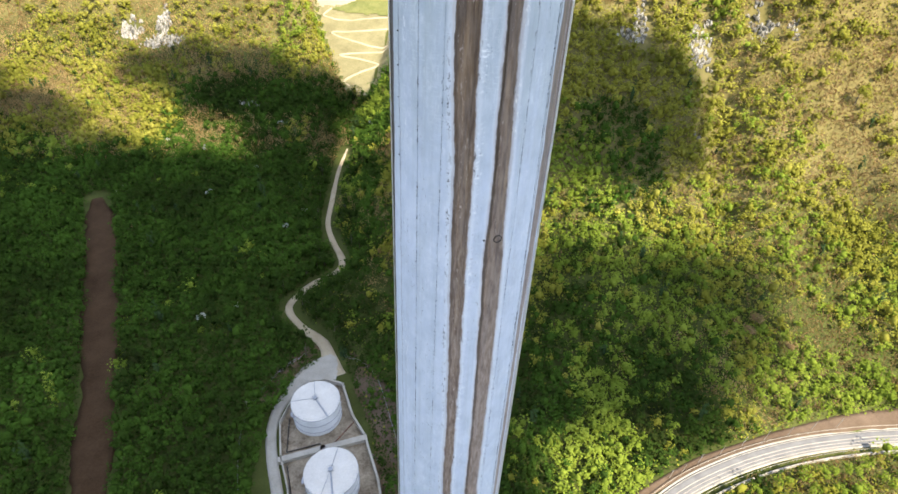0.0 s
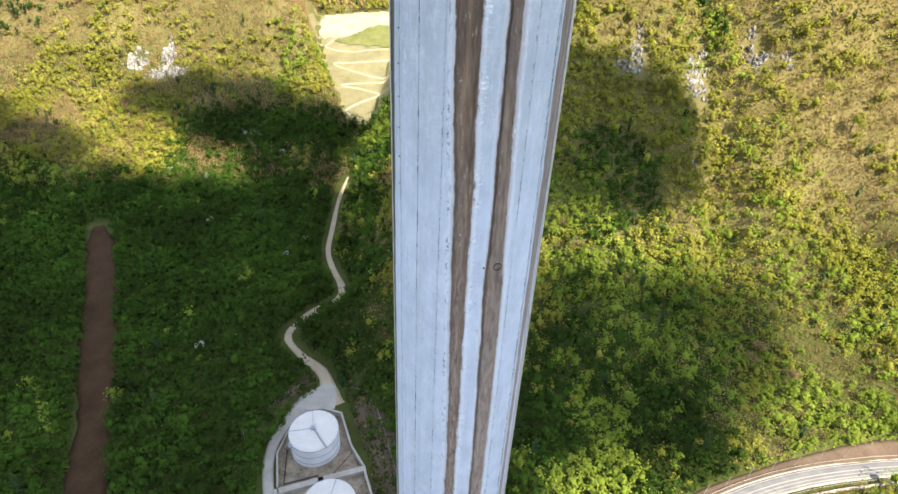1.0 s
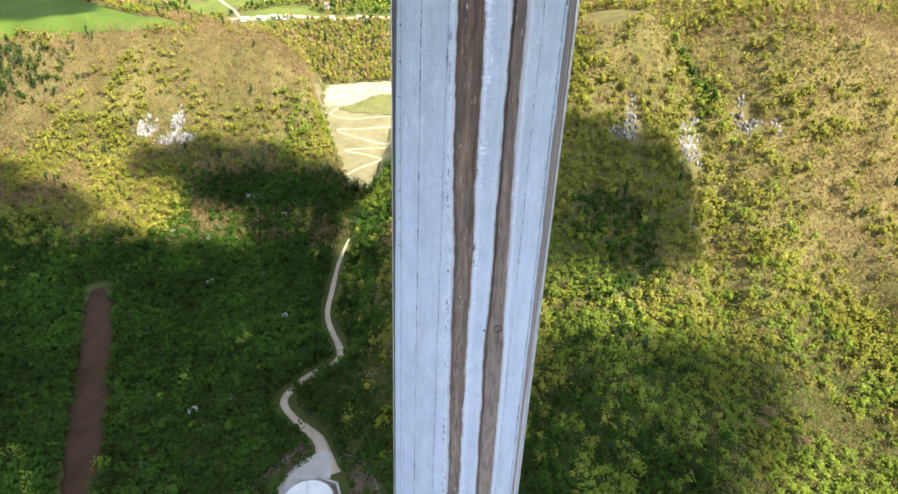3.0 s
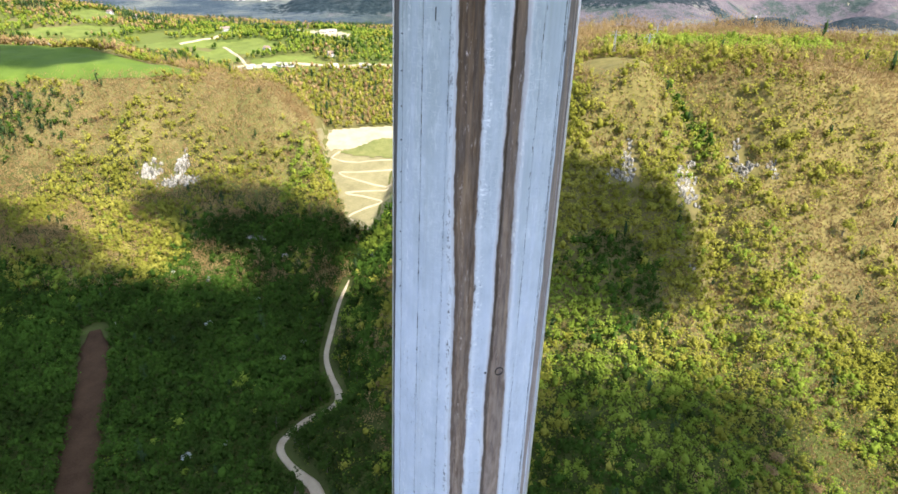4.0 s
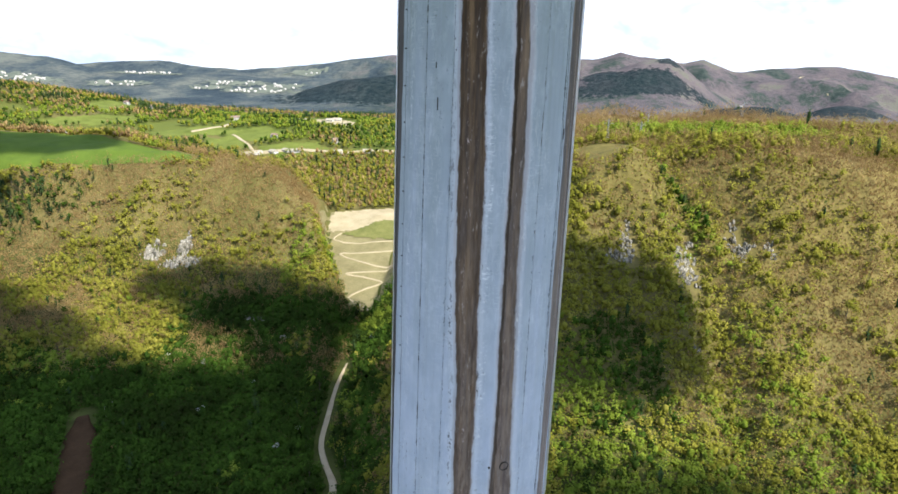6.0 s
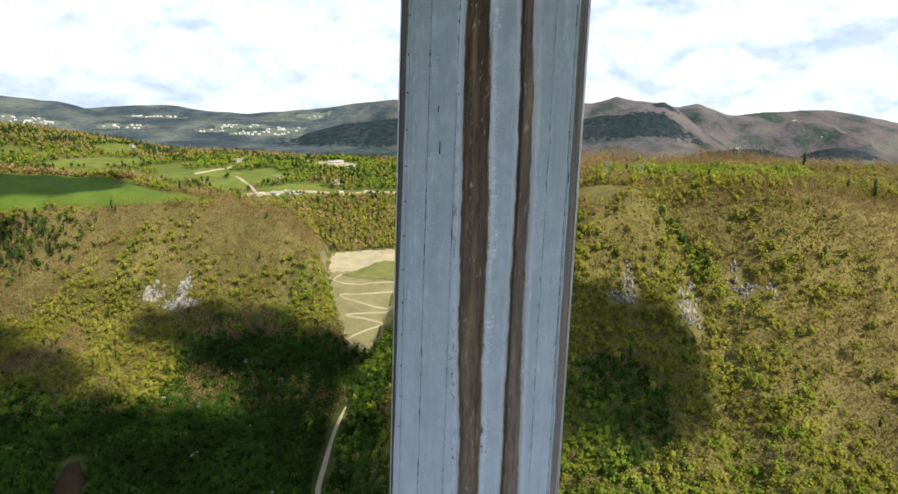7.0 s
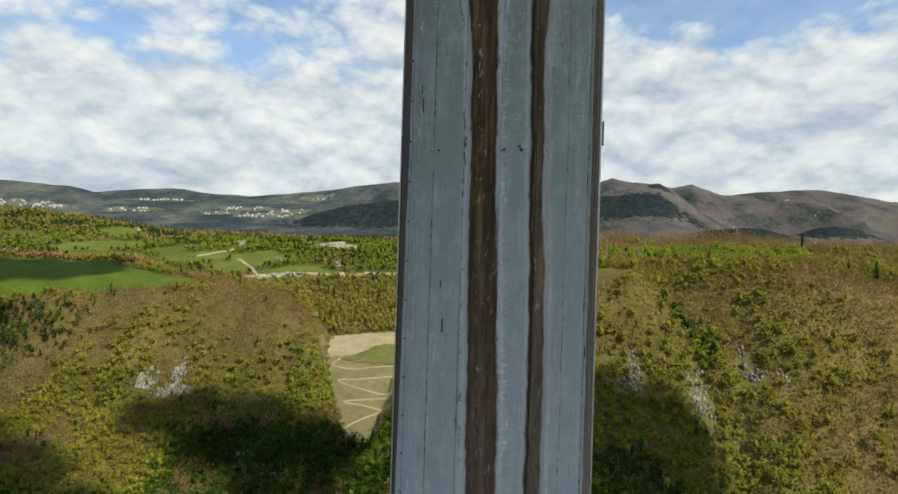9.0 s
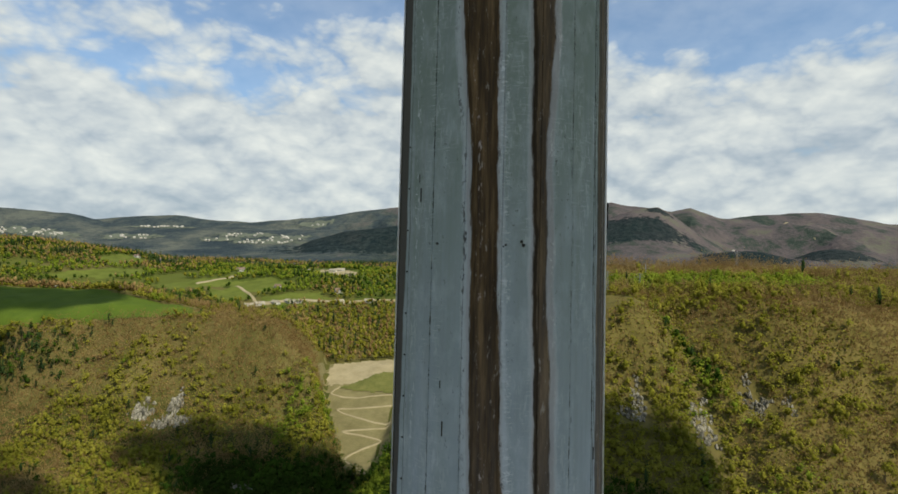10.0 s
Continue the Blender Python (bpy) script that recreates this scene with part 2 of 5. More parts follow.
DRY_GRASS = two_scale("dry_grass", (0.075, 0.066, 0.020), (0.165, 0.138, 0.045), 7.0, 0.9, bumps=0.5, reach=0.2)
# field green greyed and blued, with distance haze mixed into the colour
FAR_FIELD = two_scale("far_fields", (0.070, 0.086, 0.070), (0.135, 0.150, 0.120), 60.0, 14.0, bumps=0.3, reach=0.4)
STRIP_SOIL = two_scale("red_soil", (0.034, 0.019, 0.009), (0.066, 0.038, 0.019), 9.0, 0.8, bumps=0.6, reach=0.2)
RUBBLE = two_scale("quarry_rubble", (0.125, 0.112, 0.055), (0.215, 0.192, 0.10), 18.0, 1.5, bumps=0.6, reach=0.3)
PALE = two_scale("pale_gravel", (0.24, 0.205, 0.125), (0.36, 0.31, 0.205), 12.0, 0.8)
GRAVEL = two_scale("track_gravel", (0.28, 0.22, 0.135), (0.41, 0.335, 0.22), 9.0, 0.6)
SOIL = two_scale("bare_soil", (0.075, 0.05, 0.031), (0.13, 0.093, 0.062), 14.0, 0.9, bumps=0.6, reach=0.2)


def rock_shade(n, p, put, bump):
    crack = n.noise(n.vec("MULTIPLY", p, (1.0, 1.0, 0.3)), 0.55, 6.0, 0.7, 0.6)
    stain = n.noise(p, 0.16, 4.0)
    f = n.math("ADD", n.math("MULTIPLY", crack, 0.7), n.math("MULTIPLY", stain, 0.3))
    put("Base Color", n.ramp(f, (0.40, (0.05, 0.047, 0.036)), (0.48, (0.15, 0.142, 0.115)), (0.56, (0.29, 0.272, 0.225)), (0.68, (0.44, 0.415, 0.35))))
    put("Roughness", 0.95)
    put("Specular IOR Level", 0.05)
    bump(crack, 1.0, 1.2)


ROCK = material("limestone", rock_shade)
ASPHALT = two_scale("worn_asphalt", (0.105, 0.102, 0.098), (0.17, 0.165, 0.155), 6.0, 0.4)
ROAD_EDGE = two_scale("pale_shoulder", (0.25, 0.228, 0.18), (0.36, 0.33, 0.265), 5.0, 0.5)
CONCRETE = two_scale("weathered_concrete", (0.26, 0.235, 0.185), (0.39, 0.355, 0.29), 6.0, 0.5, bumps=0.2, reach=0.02)
YARD = two_scale("stained_yard", (0.085, 0.060, 0.036), (0.33, 0.27, 0.19), 6.5, 0.7)
TANK_WHITE = two_scale("tank_paint", (0.43, 0.40, 0.345), (0.56, 0.525, 0.455), 7.0, 0.6, rough=0.5, bumps=0.05)
TANK_WALL = two_scale("tank_shell_paint", (0.44, 0.445, 0.43), (0.58, 0.585, 0.57), 5.0, 0.6, rough=0.5, bumps=0.05)
STEEL = two_scale("galvanised_steel", (0.22, 0.23, 0.24), (0.36, 0.37, 0.38), 1.0, 0.1, rough=0.5, metal=0.7)
DARK_STEEL = two_scale("dark_steel", (0.02, 0.02, 0.02), (0.05, 0.045, 0.04), 1.0, 0.1, rough=0.6, metal=0.4)
HOUSE_WALL = two_scale("house_render", (0.38, 0.365, 0.33), (0.55, 0.53, 0.49), 5.0, 0.5)
ROOF_TILE = two_scale("roof_tile", (0.16, 0.11, 0.085), (0.27, 0.20, 0.165), 3.0, 0.4)
GLASS_DARK = two_scale("window_glass", (0.02, 0.025, 0.03), (0.04, 0.045, 0.05), 3.0, 0.5, rough=0.15)

AXIS_X, AXIS_Y = 1.532, 26.893        # the chimney's axis
BAND, FIRST = 18.0, -4.0             # width of a shuttering band and the turn at which one begins, in degrees


def chimney_shade(n, p, put, bump):
    """Grey-blue weathered concrete with long rust-brown runs down the shaft."""
    s = n.add("ShaderNodeSeparateXYZ", in_0=p)
    x, y, z = s.outputs
    angle = n.math("MULTIPLY", n.math("ARCTAN2", x, n.math("MULTIPLY", y, -1.0)), 57.2958)
    streak = n.noise(n.vec("MULTIPLY", p, (1.0, 1.0, 0.03)), 2.0, 6.0, 0.6)
    fine = n.noise(n.vec("MULTIPLY", p, (1.0, 1.0, 0.16)), 6.0, 6.0, 0.65)
    cloud = n.noise(p, 0.7, 5.0)
    f = n.math("ADD", n.math("MULTIPLY", streak, 0.35), n.math("ADD", n.math("MULTIPLY", fine, 0.25), n.math("MULTIPLY", cloud, 0.4)))
    base = n.ramp(f, (0.36, (0.375, 0.422, 0.505)), (0.48, (0.425, 0.478, 0.57)), (0.60, (0.475, 0.528, 0.625)))
    # blends to a darker, greener tone towards the top, with a streaky border
    upper_tone = n.add("ShaderNodeMapRange", in_0=n.math("ADD", z, n.math("MULTIPLY", n.math("SUBTRACT", streak, 0.5), 24.0)), in_1=190.0, in_2=216.0, in_3=0.0, in_4=0.85).outputs[0]
    base = n.mix(upper_tone, base, (0.18, 0.222, 0.17))
    # each band was cast from its own mix
    cast = n.math("FRACT", n.math("MULTIPLY", n.math("FLOOR", n.math("DIVIDE", n.math("SUBTRACT", angle, FIRST), BAND)), 0.618))
    base = n.mix(n.math("MULTIPLY", cast, 0.16), base, (0.30, 0.36, 0.38))
    # pale lime scuffs, upright and level
    up_scuff = n.noise(n.vec("MULTIPLY", p, (7.0, 7.0, 1.6)), 1.0, 4.0, 0.7)
    level_scuff = n.noise(n.vec("MULTIPLY", p, (2.2, 2.2, 16.0)), 1.0, 4.0, 0.65)
    patchy = n.ramp(n.noise(n.vec("MULTIPLY", p, (0.9, 0.9, 0.22)), 1.0, 3.0), (0.44, 0.0), (0.58, 1.0))
    scuff = n.math("MAXIMUM", n.ramp(up_scuff, (0.54, 0.0), (0.61, 1.0)), n.ramp(level_scuff, (0.57, 0.0), (0.63, 1.0)))
    col = n.mix(n.math("MULTIPLY", n.math("MULTIPLY", scuff, patchy), 0.20), base, (0.76, 0.79, 0.80))
    mottle = n.ramp(n.noise(n.vec("MULTIPLY", p, (1.5, 1.5, 0.8)), 1.0, 5.0, 0.62), (0.47, 0.0), (0.66, 1.0))
    col = n.mix(n.math("MULTIPLY", mottle, 0.22), col, (0.58, 0.63, 0.68))
    dull = n.ramp(n.noise(n.vec("MULTIPLY", p, (0.8, 0.8, 0.35)), 1.0, 6.0, 0.6), (0.50, 0.0), (0.70, 1.0))
    col = n.mix(n.math("MULTIPLY", dull, 0.20), col, (0.27, 0.31, 0.34))
    # grime along the upright joints, in dashes
    joint = n.math("ABSOLUTE", n.math("SUBTRACT", n.math("FRACT", n.math("DIVIDE", n.math("SUBTRACT", angle, FIRST - 0.5 * BAND), BAND)), 0.5))
    ragged = n.math("MULTIPLY", n.noise(n.vec("MULTIPLY", p, (3.0, 3.0, 4.4)), 1.0, 5.0, 0.75), 0.11)
    dash = n.ramp(n.noise(n.vec("MULTIPLY", p, (0.7, 0.7, 0.8)), 1.0, 3.0), (0.46, 0.0), (0.58, 1.0))
    dirt = n.math("MULTIPLY", n.math("LESS_THAN", joint, n.math("SUBTRACT", ragged, 0.045)), dash)
    col = n.mix(n.math("MULTIPLY", dirt, 0.85), col, (0.045, 0.045, 0.04))
    pits = n.math("MULTIPLY", n.ramp(n.noise(n.vec("MULTIPLY", p, (9.0, 9.0, 5.0)), 1.0, 3.0, 0.7), (0.64, 0.0), (0.68, 1.0)), n.ramp(n.noise(n.vec("MULTIPLY", p, (1.1, 1.1, 0.12)), 1.0, 3.0), (0.50, 0.0), (0.62, 1.0)))
    col = n.mix(n.math("MULTIPLY", pits, 0.75), col, (0.07, 0.07, 0.065))
    drips = n.ramp(n.noise(n.vec("MULTIPLY", p, (3.2, 3.2, 0.05)), 1.0, 5.0, 0.7), (0.54, 0.0), (0.68, 1.0))
    col = n.mix(n.math("MULTIPLY", drips, 0.16), col, (0.22, 0.22, 0.215))
    wob = n.math("MULTIPLY", n.math("SUBTRACT", n.noise(n.vec("MULTIPLY", p, (0.02, 0.02, 0.16)), 1.0, 3.0), 0.5), 3.0)
    frayed = n.math("MULTIPLY", n.math("SUBTRACT", n.noise(n.vec("MULTIPLY", p, (1.0, 1.0, 0.22)), 3.0, 7.0, 0.74), 0.5), 5.0)
    a = n.math("ADD", n.math("ADD", angle, wob), frayed)
    rust = n.ramp(n.noise(n.vec("MULTIPLY", p, (1.0, 1.0, 0.07)), 4.0, 6.0, 0.68), (0.38, (0.030, 0.016, 0.005)), (0.50, (0.072, 0.040, 0.013)), (0.66, (0.17, 0.106, 0.048)))
    flake = n.math("MULTIPLY", n.ramp(up_scuff, (0.62, 0.0), (0.67, 1.0)), 0.5)
    rust = n.mix(flake, rust, (0.42, 0.38, 0.34))
    dusty = n.add("ShaderNodeMapRange", in_0=z, in_1=176.0, in_2=210.0, in_3=0.72, in_4=0.0).outputs[0]
    rust = n.mix(dusty, rust, n.ramp(fine, (0.35, (0.15, 0.105, 0.085)), (0.6, (0.34, 0.27, 0.23))))

    def over(value, low, high, a0, a1):
        return n.add("ShaderNodeMapRange", in_0=value, in_1=low, in_2=high, in_3=a0, in_4=a1).outputs[0]

    def border(*stops):
        """An angle that shifts with the height, given as pairs of height and angle."""
        f = n.add("ShaderNodeMapRange", in_0=z, in_1=160.0, in_2=225.0).outputs[0]
        ramp = n.ramp(f, *[((h - 160.0) / 65.0, (t + 40.0) / 80.0) for h, t in stops])
        return n.math("SUBTRACT", n.math("MULTIPLY", ramp, 80.0), 40.0)

    def run(low, high, edge):
        d = n.math("MAXIMUM", n.math("SUBTRACT", low, a), n.math("SUBTRACT", a, high))
        return n.add("ShaderNodeMapRange", easing="SMOOTHSTEP", in_0=d, in_1=-edge * 0.4, in_2=edge * 0.6, in_3=1.0, in_4=0.0).outputs[0]

    first_low = border((171, -8.4), (185, -11.2), (191.5, -12.6), (197, -15.4), (202.5, -16.8), (206.6, -18.0), (214, -19.2), (218, -24.5))
    first_high = border((171, -0.8), (191, -1.1), (202.5, -1.8), (206.6, -4.2), (210, -6.0), (218, -7.2))
    second_low = border((171, 14.5), (185, 12.0), (202, 12.8), (206.6, 12.2), (210, 10.7), (218, 9.3))
    second_high = border((171, 26.4), (185, 26.4), (191, 23.0), (197, 21.4), (206.6, 20.0), (210, 17.2), (214, 16.6), (218, 20.0))
    dust = n.ramp(n.noise(n.vec("MULTIPLY", p, (1.4, 1.4, 0.10)), 1.0, 4.0, 0.6), (0.42, (0.25, 0.21, 0.20)), (0.58, (0.42, 0.37, 0.35)))
    for low, high, edge, strength, tone in (
            (n.math("SUBTRACT", first_low, 4.2), n.math("ADD", first_high, 3.2), 2.0, 0.40, (0.60, 0.63, 0.68)), (n.math("SUBTRACT", second_low, 2.2), n.math("ADD", second_high, 4.0), 2.0, 0.34, (0.60, 0.62, 0.66)),
            (n.math("SUBTRACT", first_low, 1.6), n.math("ADD", first_high, 0.9), 1.6, 0.40, dust), (n.math("SUBTRACT", second_low, 1.0), n.math("ADD", second_high, over(z, 190.0, 210.0, 1.2, 3.6)), 2.2, 0.50, dust),
            (first_low, first_high, 1.1, 0.96, rust), (second_low, second_high, 1.4, 0.90, rust),
            (54.0, over(z, 180.0, 206.0, 60.5, 78.0), 2.0, 0.85, rust), (63.5, over(z, 176.0, 190.0, 71.0, 64.0), 1.4, 0.7, dust),
            # the near-black strip at the left edge paints in the shaft's shaded side
            (over(z, 185.0, 212.0, -88.0, -97.0), over(z, 185.0, 212.0, -73.0, -62.5), 2.0, 0.92, (0.060, 0.048, 0.036)), (136.0, 164.0, 3.0, 0.8, rust)):
        col = n.mix(n.math("MULTIPLY", run(low, high, edge), strength), col, tone)
    # the darker, wetter side of the runs
    for at, wide, strength in ((n.math("ADD", first_low, 1.0), 1.6, 0.45), (n.math("ADD", second_low, 1.0), 1.5, 0.75), (n.math("SUBTRACT", first_high, 1.2), 1.2, 0.3), (51.5, 0.7, 0.6), (-59.5, 0.6, 0.5)):
        d = n.math("ABSOLUTE", n.math("SUBTRACT", a, at))
        wet = n.add("ShaderNodeMapRange", easing="SMOOTHSTEP", in_0=d, in_1=wide * 0.3, in_2=wide, in_3=strength, in_4=0.0).outputs[0]
        col = n.mix(wet, col, n.mix(dusty, (0.022, 0.015, 0.008), (0.10, 0.078, 0.068)))
    # crusts that have burst open along the borders of the runs, pale lime and black holes
    speck = n.noise(n.vec("MULTIPLY", p, (6.5, 6.5, 3.2)), 1.0, 5.0, 0.75)
    level_speck = n.noise(n.vec("MULTIPLY", p, (4.0, 4.0, 9.0)), 1.0, 4.0, 0.7)
    broken = n.ramp(n.noise(n.vec("MULTIPLY", p, (0.5, 0.5, 0.45)), 1.0, 3.0), (0.42, 0.15), (0.60, 1.0))
    for edge_at, reach, grain, tone, low in (
            (n.math("SUBTRACT", first_low, 3.6), 1.5, speck, (0.035, 0.03, 0.024), 0.525), (n.math("ADD", first_high, 0.6), 1.3, speck, (0.035, 0.03, 0.024), 0.545), (n.math("ADD", second_high, 0.6), 2.2, speck, (0.035, 0.03, 0.024), 0.56),
            (n.math("ADD", first_low, 4.6), 1.4, speck, (0.46, 0.38, 0.35), 0.575), (n.math("ADD", first_high, 3.2), 3.0, level_speck, (0.70, 0.72, 0.73), 0.55), (n.math("ADD", second_high, 2.4), 2.4, speck, (0.66, 0.66, 0.65), 0.55),
            (32.0, 1.0, speck, (0.05, 0.05, 0.045), 0.54), (50.0, 1.0, speck, (0.05, 0.05, 0.045), 0.55), (-40.0, 0.8, speck, (0.06, 0.06, 0.055), 0.57), (-22.0, 1.0, speck, (0.05, 0.05, 0.045), 0.56), (-52.0, 2.6, speck, (0.66, 0.68, 0.70), 0.56)):
        near = n.add("ShaderNodeMapRange", easing="SMOOTHSTEP", in_0=n.math("ABSOLUTE", n.math("SUBTRACT", a, edge_at)), in_1=reach * 0.4, in_2=reach, in_3=1.0, in_4=0.0).outputs[0]
        burst = n.add("ShaderNodeMapRange", in_0=grain, in_1=low, in_2=low + 0.05, in_3=0.0, in_4=0.8).outputs[0]
        col = n.mix(n.math("MULTIPLY", n.math("MULTIPLY", near, burst), broken), col, tone)
    put("Base Color", col)
    put("Roughness", 0.85)
    put("Specular IOR Level", 0.12)
    bump(n.math("ADD", fine, n.math("MULTIPLY", cloud, 0.5)), 0.3, 0.02)


CHIMNEY = material("stained_shaft_concrete", chimney_shade)


# ---- building helpers ----
def mesh_of(name, verts, faces, mat):
    me = bpy.data.meshes.new(name)
    me.from_pydata([tuple(map(float, v)) for v in verts], [], faces)
    me.materials.append(mat)
    me.update()
    return me


def big_mesh(name, verts, faces, mat, smooth=False):
    """A mesh from numpy arrays; all faces have the same number of corners."""
    me = bpy.data.meshes.new(name)
    k = faces.shape[1]
    me.vertices.add(len(verts))
    me.vertices.foreach_set("co", np.ascontiguousarray(verts, dtype=np.float32).ravel())
    me.loops.add(faces.size)
    me.loops.foreach_set("vertex_index", np.ascontiguousarray(faces, dtype=np.int32).ravel())
    me.polygons.add(len(faces))
    me.polygons.foreach_set("loop_start", np.arange(0, faces.size, k, dtype=np.int32))
    if smooth:
        me.polygons.foreach_set("use_smooth", np.ones(len(faces), dtype=bool))
    me.materials.append(mat)
    me.update(calc_edges=True)
    me.validate()
    return me


def part(name, bm, mat, parent, label=""):
    me = bpy.data.meshes.new(name)
    bm.to_mesh(me)
    bm.free()
    me.materials.append(mat)
    ob = new(name, me)
    ob.parent = parent
    return tagged(ob, label)


def thing(name, label, category, at=(0, 0, 0), group="", kind=""):
    ob = new(name)
    ob.location = at
    return tagged(ob, label, category, group, kind)


def put_mesh(name, me, parent=None, label="", category="", kind="", group=""):
    ob = new(name, me)
    ob.parent = parent
    return tagged(ob, label, category, group, kind)


def box(bm, size, at=(0, 0, 0), turn=0.0, bevel=0.0):
    made = bmesh.ops.create_cube(bm, size=1.0, matrix=Matrix.Translation(at) @ Matrix.Rotation(turn, 4, "Z") @ Matrix.Diagonal((*size, 1)))
    if bevel:
        edges = list({e for v in made["verts"] for e in v.link_edges})
        bmesh.ops.bevel(bm, geom=edges, offset=bevel, segments=1, affect="EDGES")


def rod(bm, a, b, r, sides=8, r2=None):
    a, b = Vector(a), Vector(b)
    m = Matrix.Translation((a + b) / 2) @ (b - a).to_track_quat("Z", "Y").to_matrix().to_4x4()
    bmesh.ops.create_cone(bm, cap_ends=True, segments=sides, radius1=r, radius2=r if r2 is None else r2, depth=(b - a).length, matrix=m)


# ---- the lie of the land ----
def lattice(ix, iy, seed):
    h = (ix.astype(np.int64) * 374761393 + iy.astype(np.int64) * 668265263 + seed * 974634777) & 0xFFFFFFFF
    h = ((h ^ (h >> 13)) * 1274126177) & 0xFFFFFFFF
    return ((h ^ (h >> 16)) & 0xFFFF) / 65535.0


def wave(x, y, size, seed, octaves=4):
    """Smooth uneven heights about 0, within about -1 to 1."""
    total, amp, norm = 0.0, 1.0, 0.0
    for o in range(octaves):
        px, py = x / size * 2**o, y / size * 2**o
        ix, iy = np.floor(px), np.floor(py)
        fx, fy = px - ix, py - iy
        fx, fy = fx * fx * (3 - 2 * fx), fy * fy * (3 - 2 * fy)
        a, b, c, d = (lattice(ix + i, iy + j, seed + o) for j in (0, 1) for i in (0, 1))
        total = total + amp * ((a * (1 - fx) + b * fx) * (1 - fy) + (c * (1 - fx) + d * fx) * fy - 0.5) * 2
        norm, amp = norm + amp, amp * 0.5
    return total / norm


def step(a, b, v):
    t = np.clip((v - a) / (b - a), 0, 1)
    return t * t * (3 - 2 * t)


def low_of(a, b, k):
    h = np.clip(0.5 + 0.5 * (b - a) / k, 0, 1)
    return b * (1 - h) + a * h - k * h * (1 - h)


def gorge_x(y):
    """The line of the gorge floor, along which the track runs."""
    return np.interp(y, [100, 160, 172, 190, 206, 225, 245, 268, 291, 340, 377, 494, 640], [-52, -52, -50, -64, -77, -70, -57, -64, -72, -72, -74, -79, -110])


def height(x, y):
    x, y = np.asarray(x, float), np.asarray(y, float)
    gx = gorge_x(y) * step(60, 160, y) + -52 * (1 - step(60, 160, y))
    # bluff to the right of the gorge
    yr = y - 8 * wave(x, y, 70, 3) - 14 * np.abs(wave(x - 0.3 * y, y * 0.3, 48, 4, 3)) + 6 - 9 * np.exp(-((x - 152) / 13) ** 2) + 0.06 * np.maximum(x - 200, 0) + 9 * np.exp(-(((x - 110) / 22) ** 4)) * step(325, 352, y)
    right = np.interp(yr, [140, 165, 190, 230, 270, 325, 362, 385, 600, 900, 1300], [0, 4, 12, 40, 72, 122, 166, 174, 182, 140, 120])
    across, along = (x - 128) * 0.77 + (y - 372) * 0.64, (x - 128) * 0.64 - (y - 372) * 0.77
    right = right - 11 * step(0, 7, across) * (1 - step(14, 60, across)) * step(-22, 4, along) * (1 - step(70, 125, along))
    right = right + 9 * np.exp(-((x - 168) / 26) ** 2 - ((y - 575) / 30) ** 2) + 9 * np.exp(-((x - 268) / 52) ** 2 - ((y - 560) / 34) ** 2)
    # ribs and hollows that run down the open slope
    right = right + (5.5 * wave(x + y, (x - y) * 0.2, 46, 7, 3) + 2.5 * wave(x + 0.8 * y, (x - y) * 0.25, 17, 8, 2)) * step(110, 170, x) * step(20, 60, right)
    right = low_of(right, np.interp(x - gx, [0, 10, 60, 160, 230, 400], [0, 1, 45, 160, 200, 260]), 14)
    # bluff to the left of it
    yl = y - 9 * wave(x, y, 80, 5) - 14 * np.abs(wave(x + 0.25 * y, y * 0.3, 52, 6, 3)) + 6 + 0.05 * np.minimum(x + 300, 0)
    left = np.interp(yl, [140, 300, 400, 470, 520, 600, 640, 730, 850, 1300], [0, 6, 16, 26, 46, 118, 128, 139, 108, 112])
    left = low_of(left, np.interp(gx - x, [0, 12, 28, 50, 90, 140, 180, 250, 400], [0, 1, 18, 78, 116, 122, 126, 150, 200]), 10)
    left = left - 32 * step(640, 760, y) * step(-460, -290, x)
    # the quarry and the slope behind it close the gorge
    end = np.interp(y, [480, 500, 640, 700, 760, 950, 1000, 1500, 2700], [0, 1, 38, 55, 62, 100, 104, 135, 112])
    near = np.where(x > gx, right, left)
    z = near
    z = np.maximum(z, end * step(470, 520, y))
    far = step(850, 1100, y)
    rolling = 112 + 15 * wave(x, y, 380, 9, 4) + 14 * step(900, 1600, y) - 24 * step(1700, 2600, y)
    rolling = rolling + 16 * np.exp(-((x + 270) / 130) ** 2 - ((y - 1220) / 110) ** 2) + 78 * np.exp(-((x + 1050) / 420) ** 2 - ((y - 1280) / 230) ** 2)
    rolling = rolling + 40 * np.exp(-((x - 330) / 500) ** 2 - ((y - 1000) / 200) ** 2)
    z = z * (1 - far) + rolling * far
    # far mountains: one long crest, with nearer ridges before it; crests by bearing and rise over the eye
    u = x / np.maximum(y, 1)
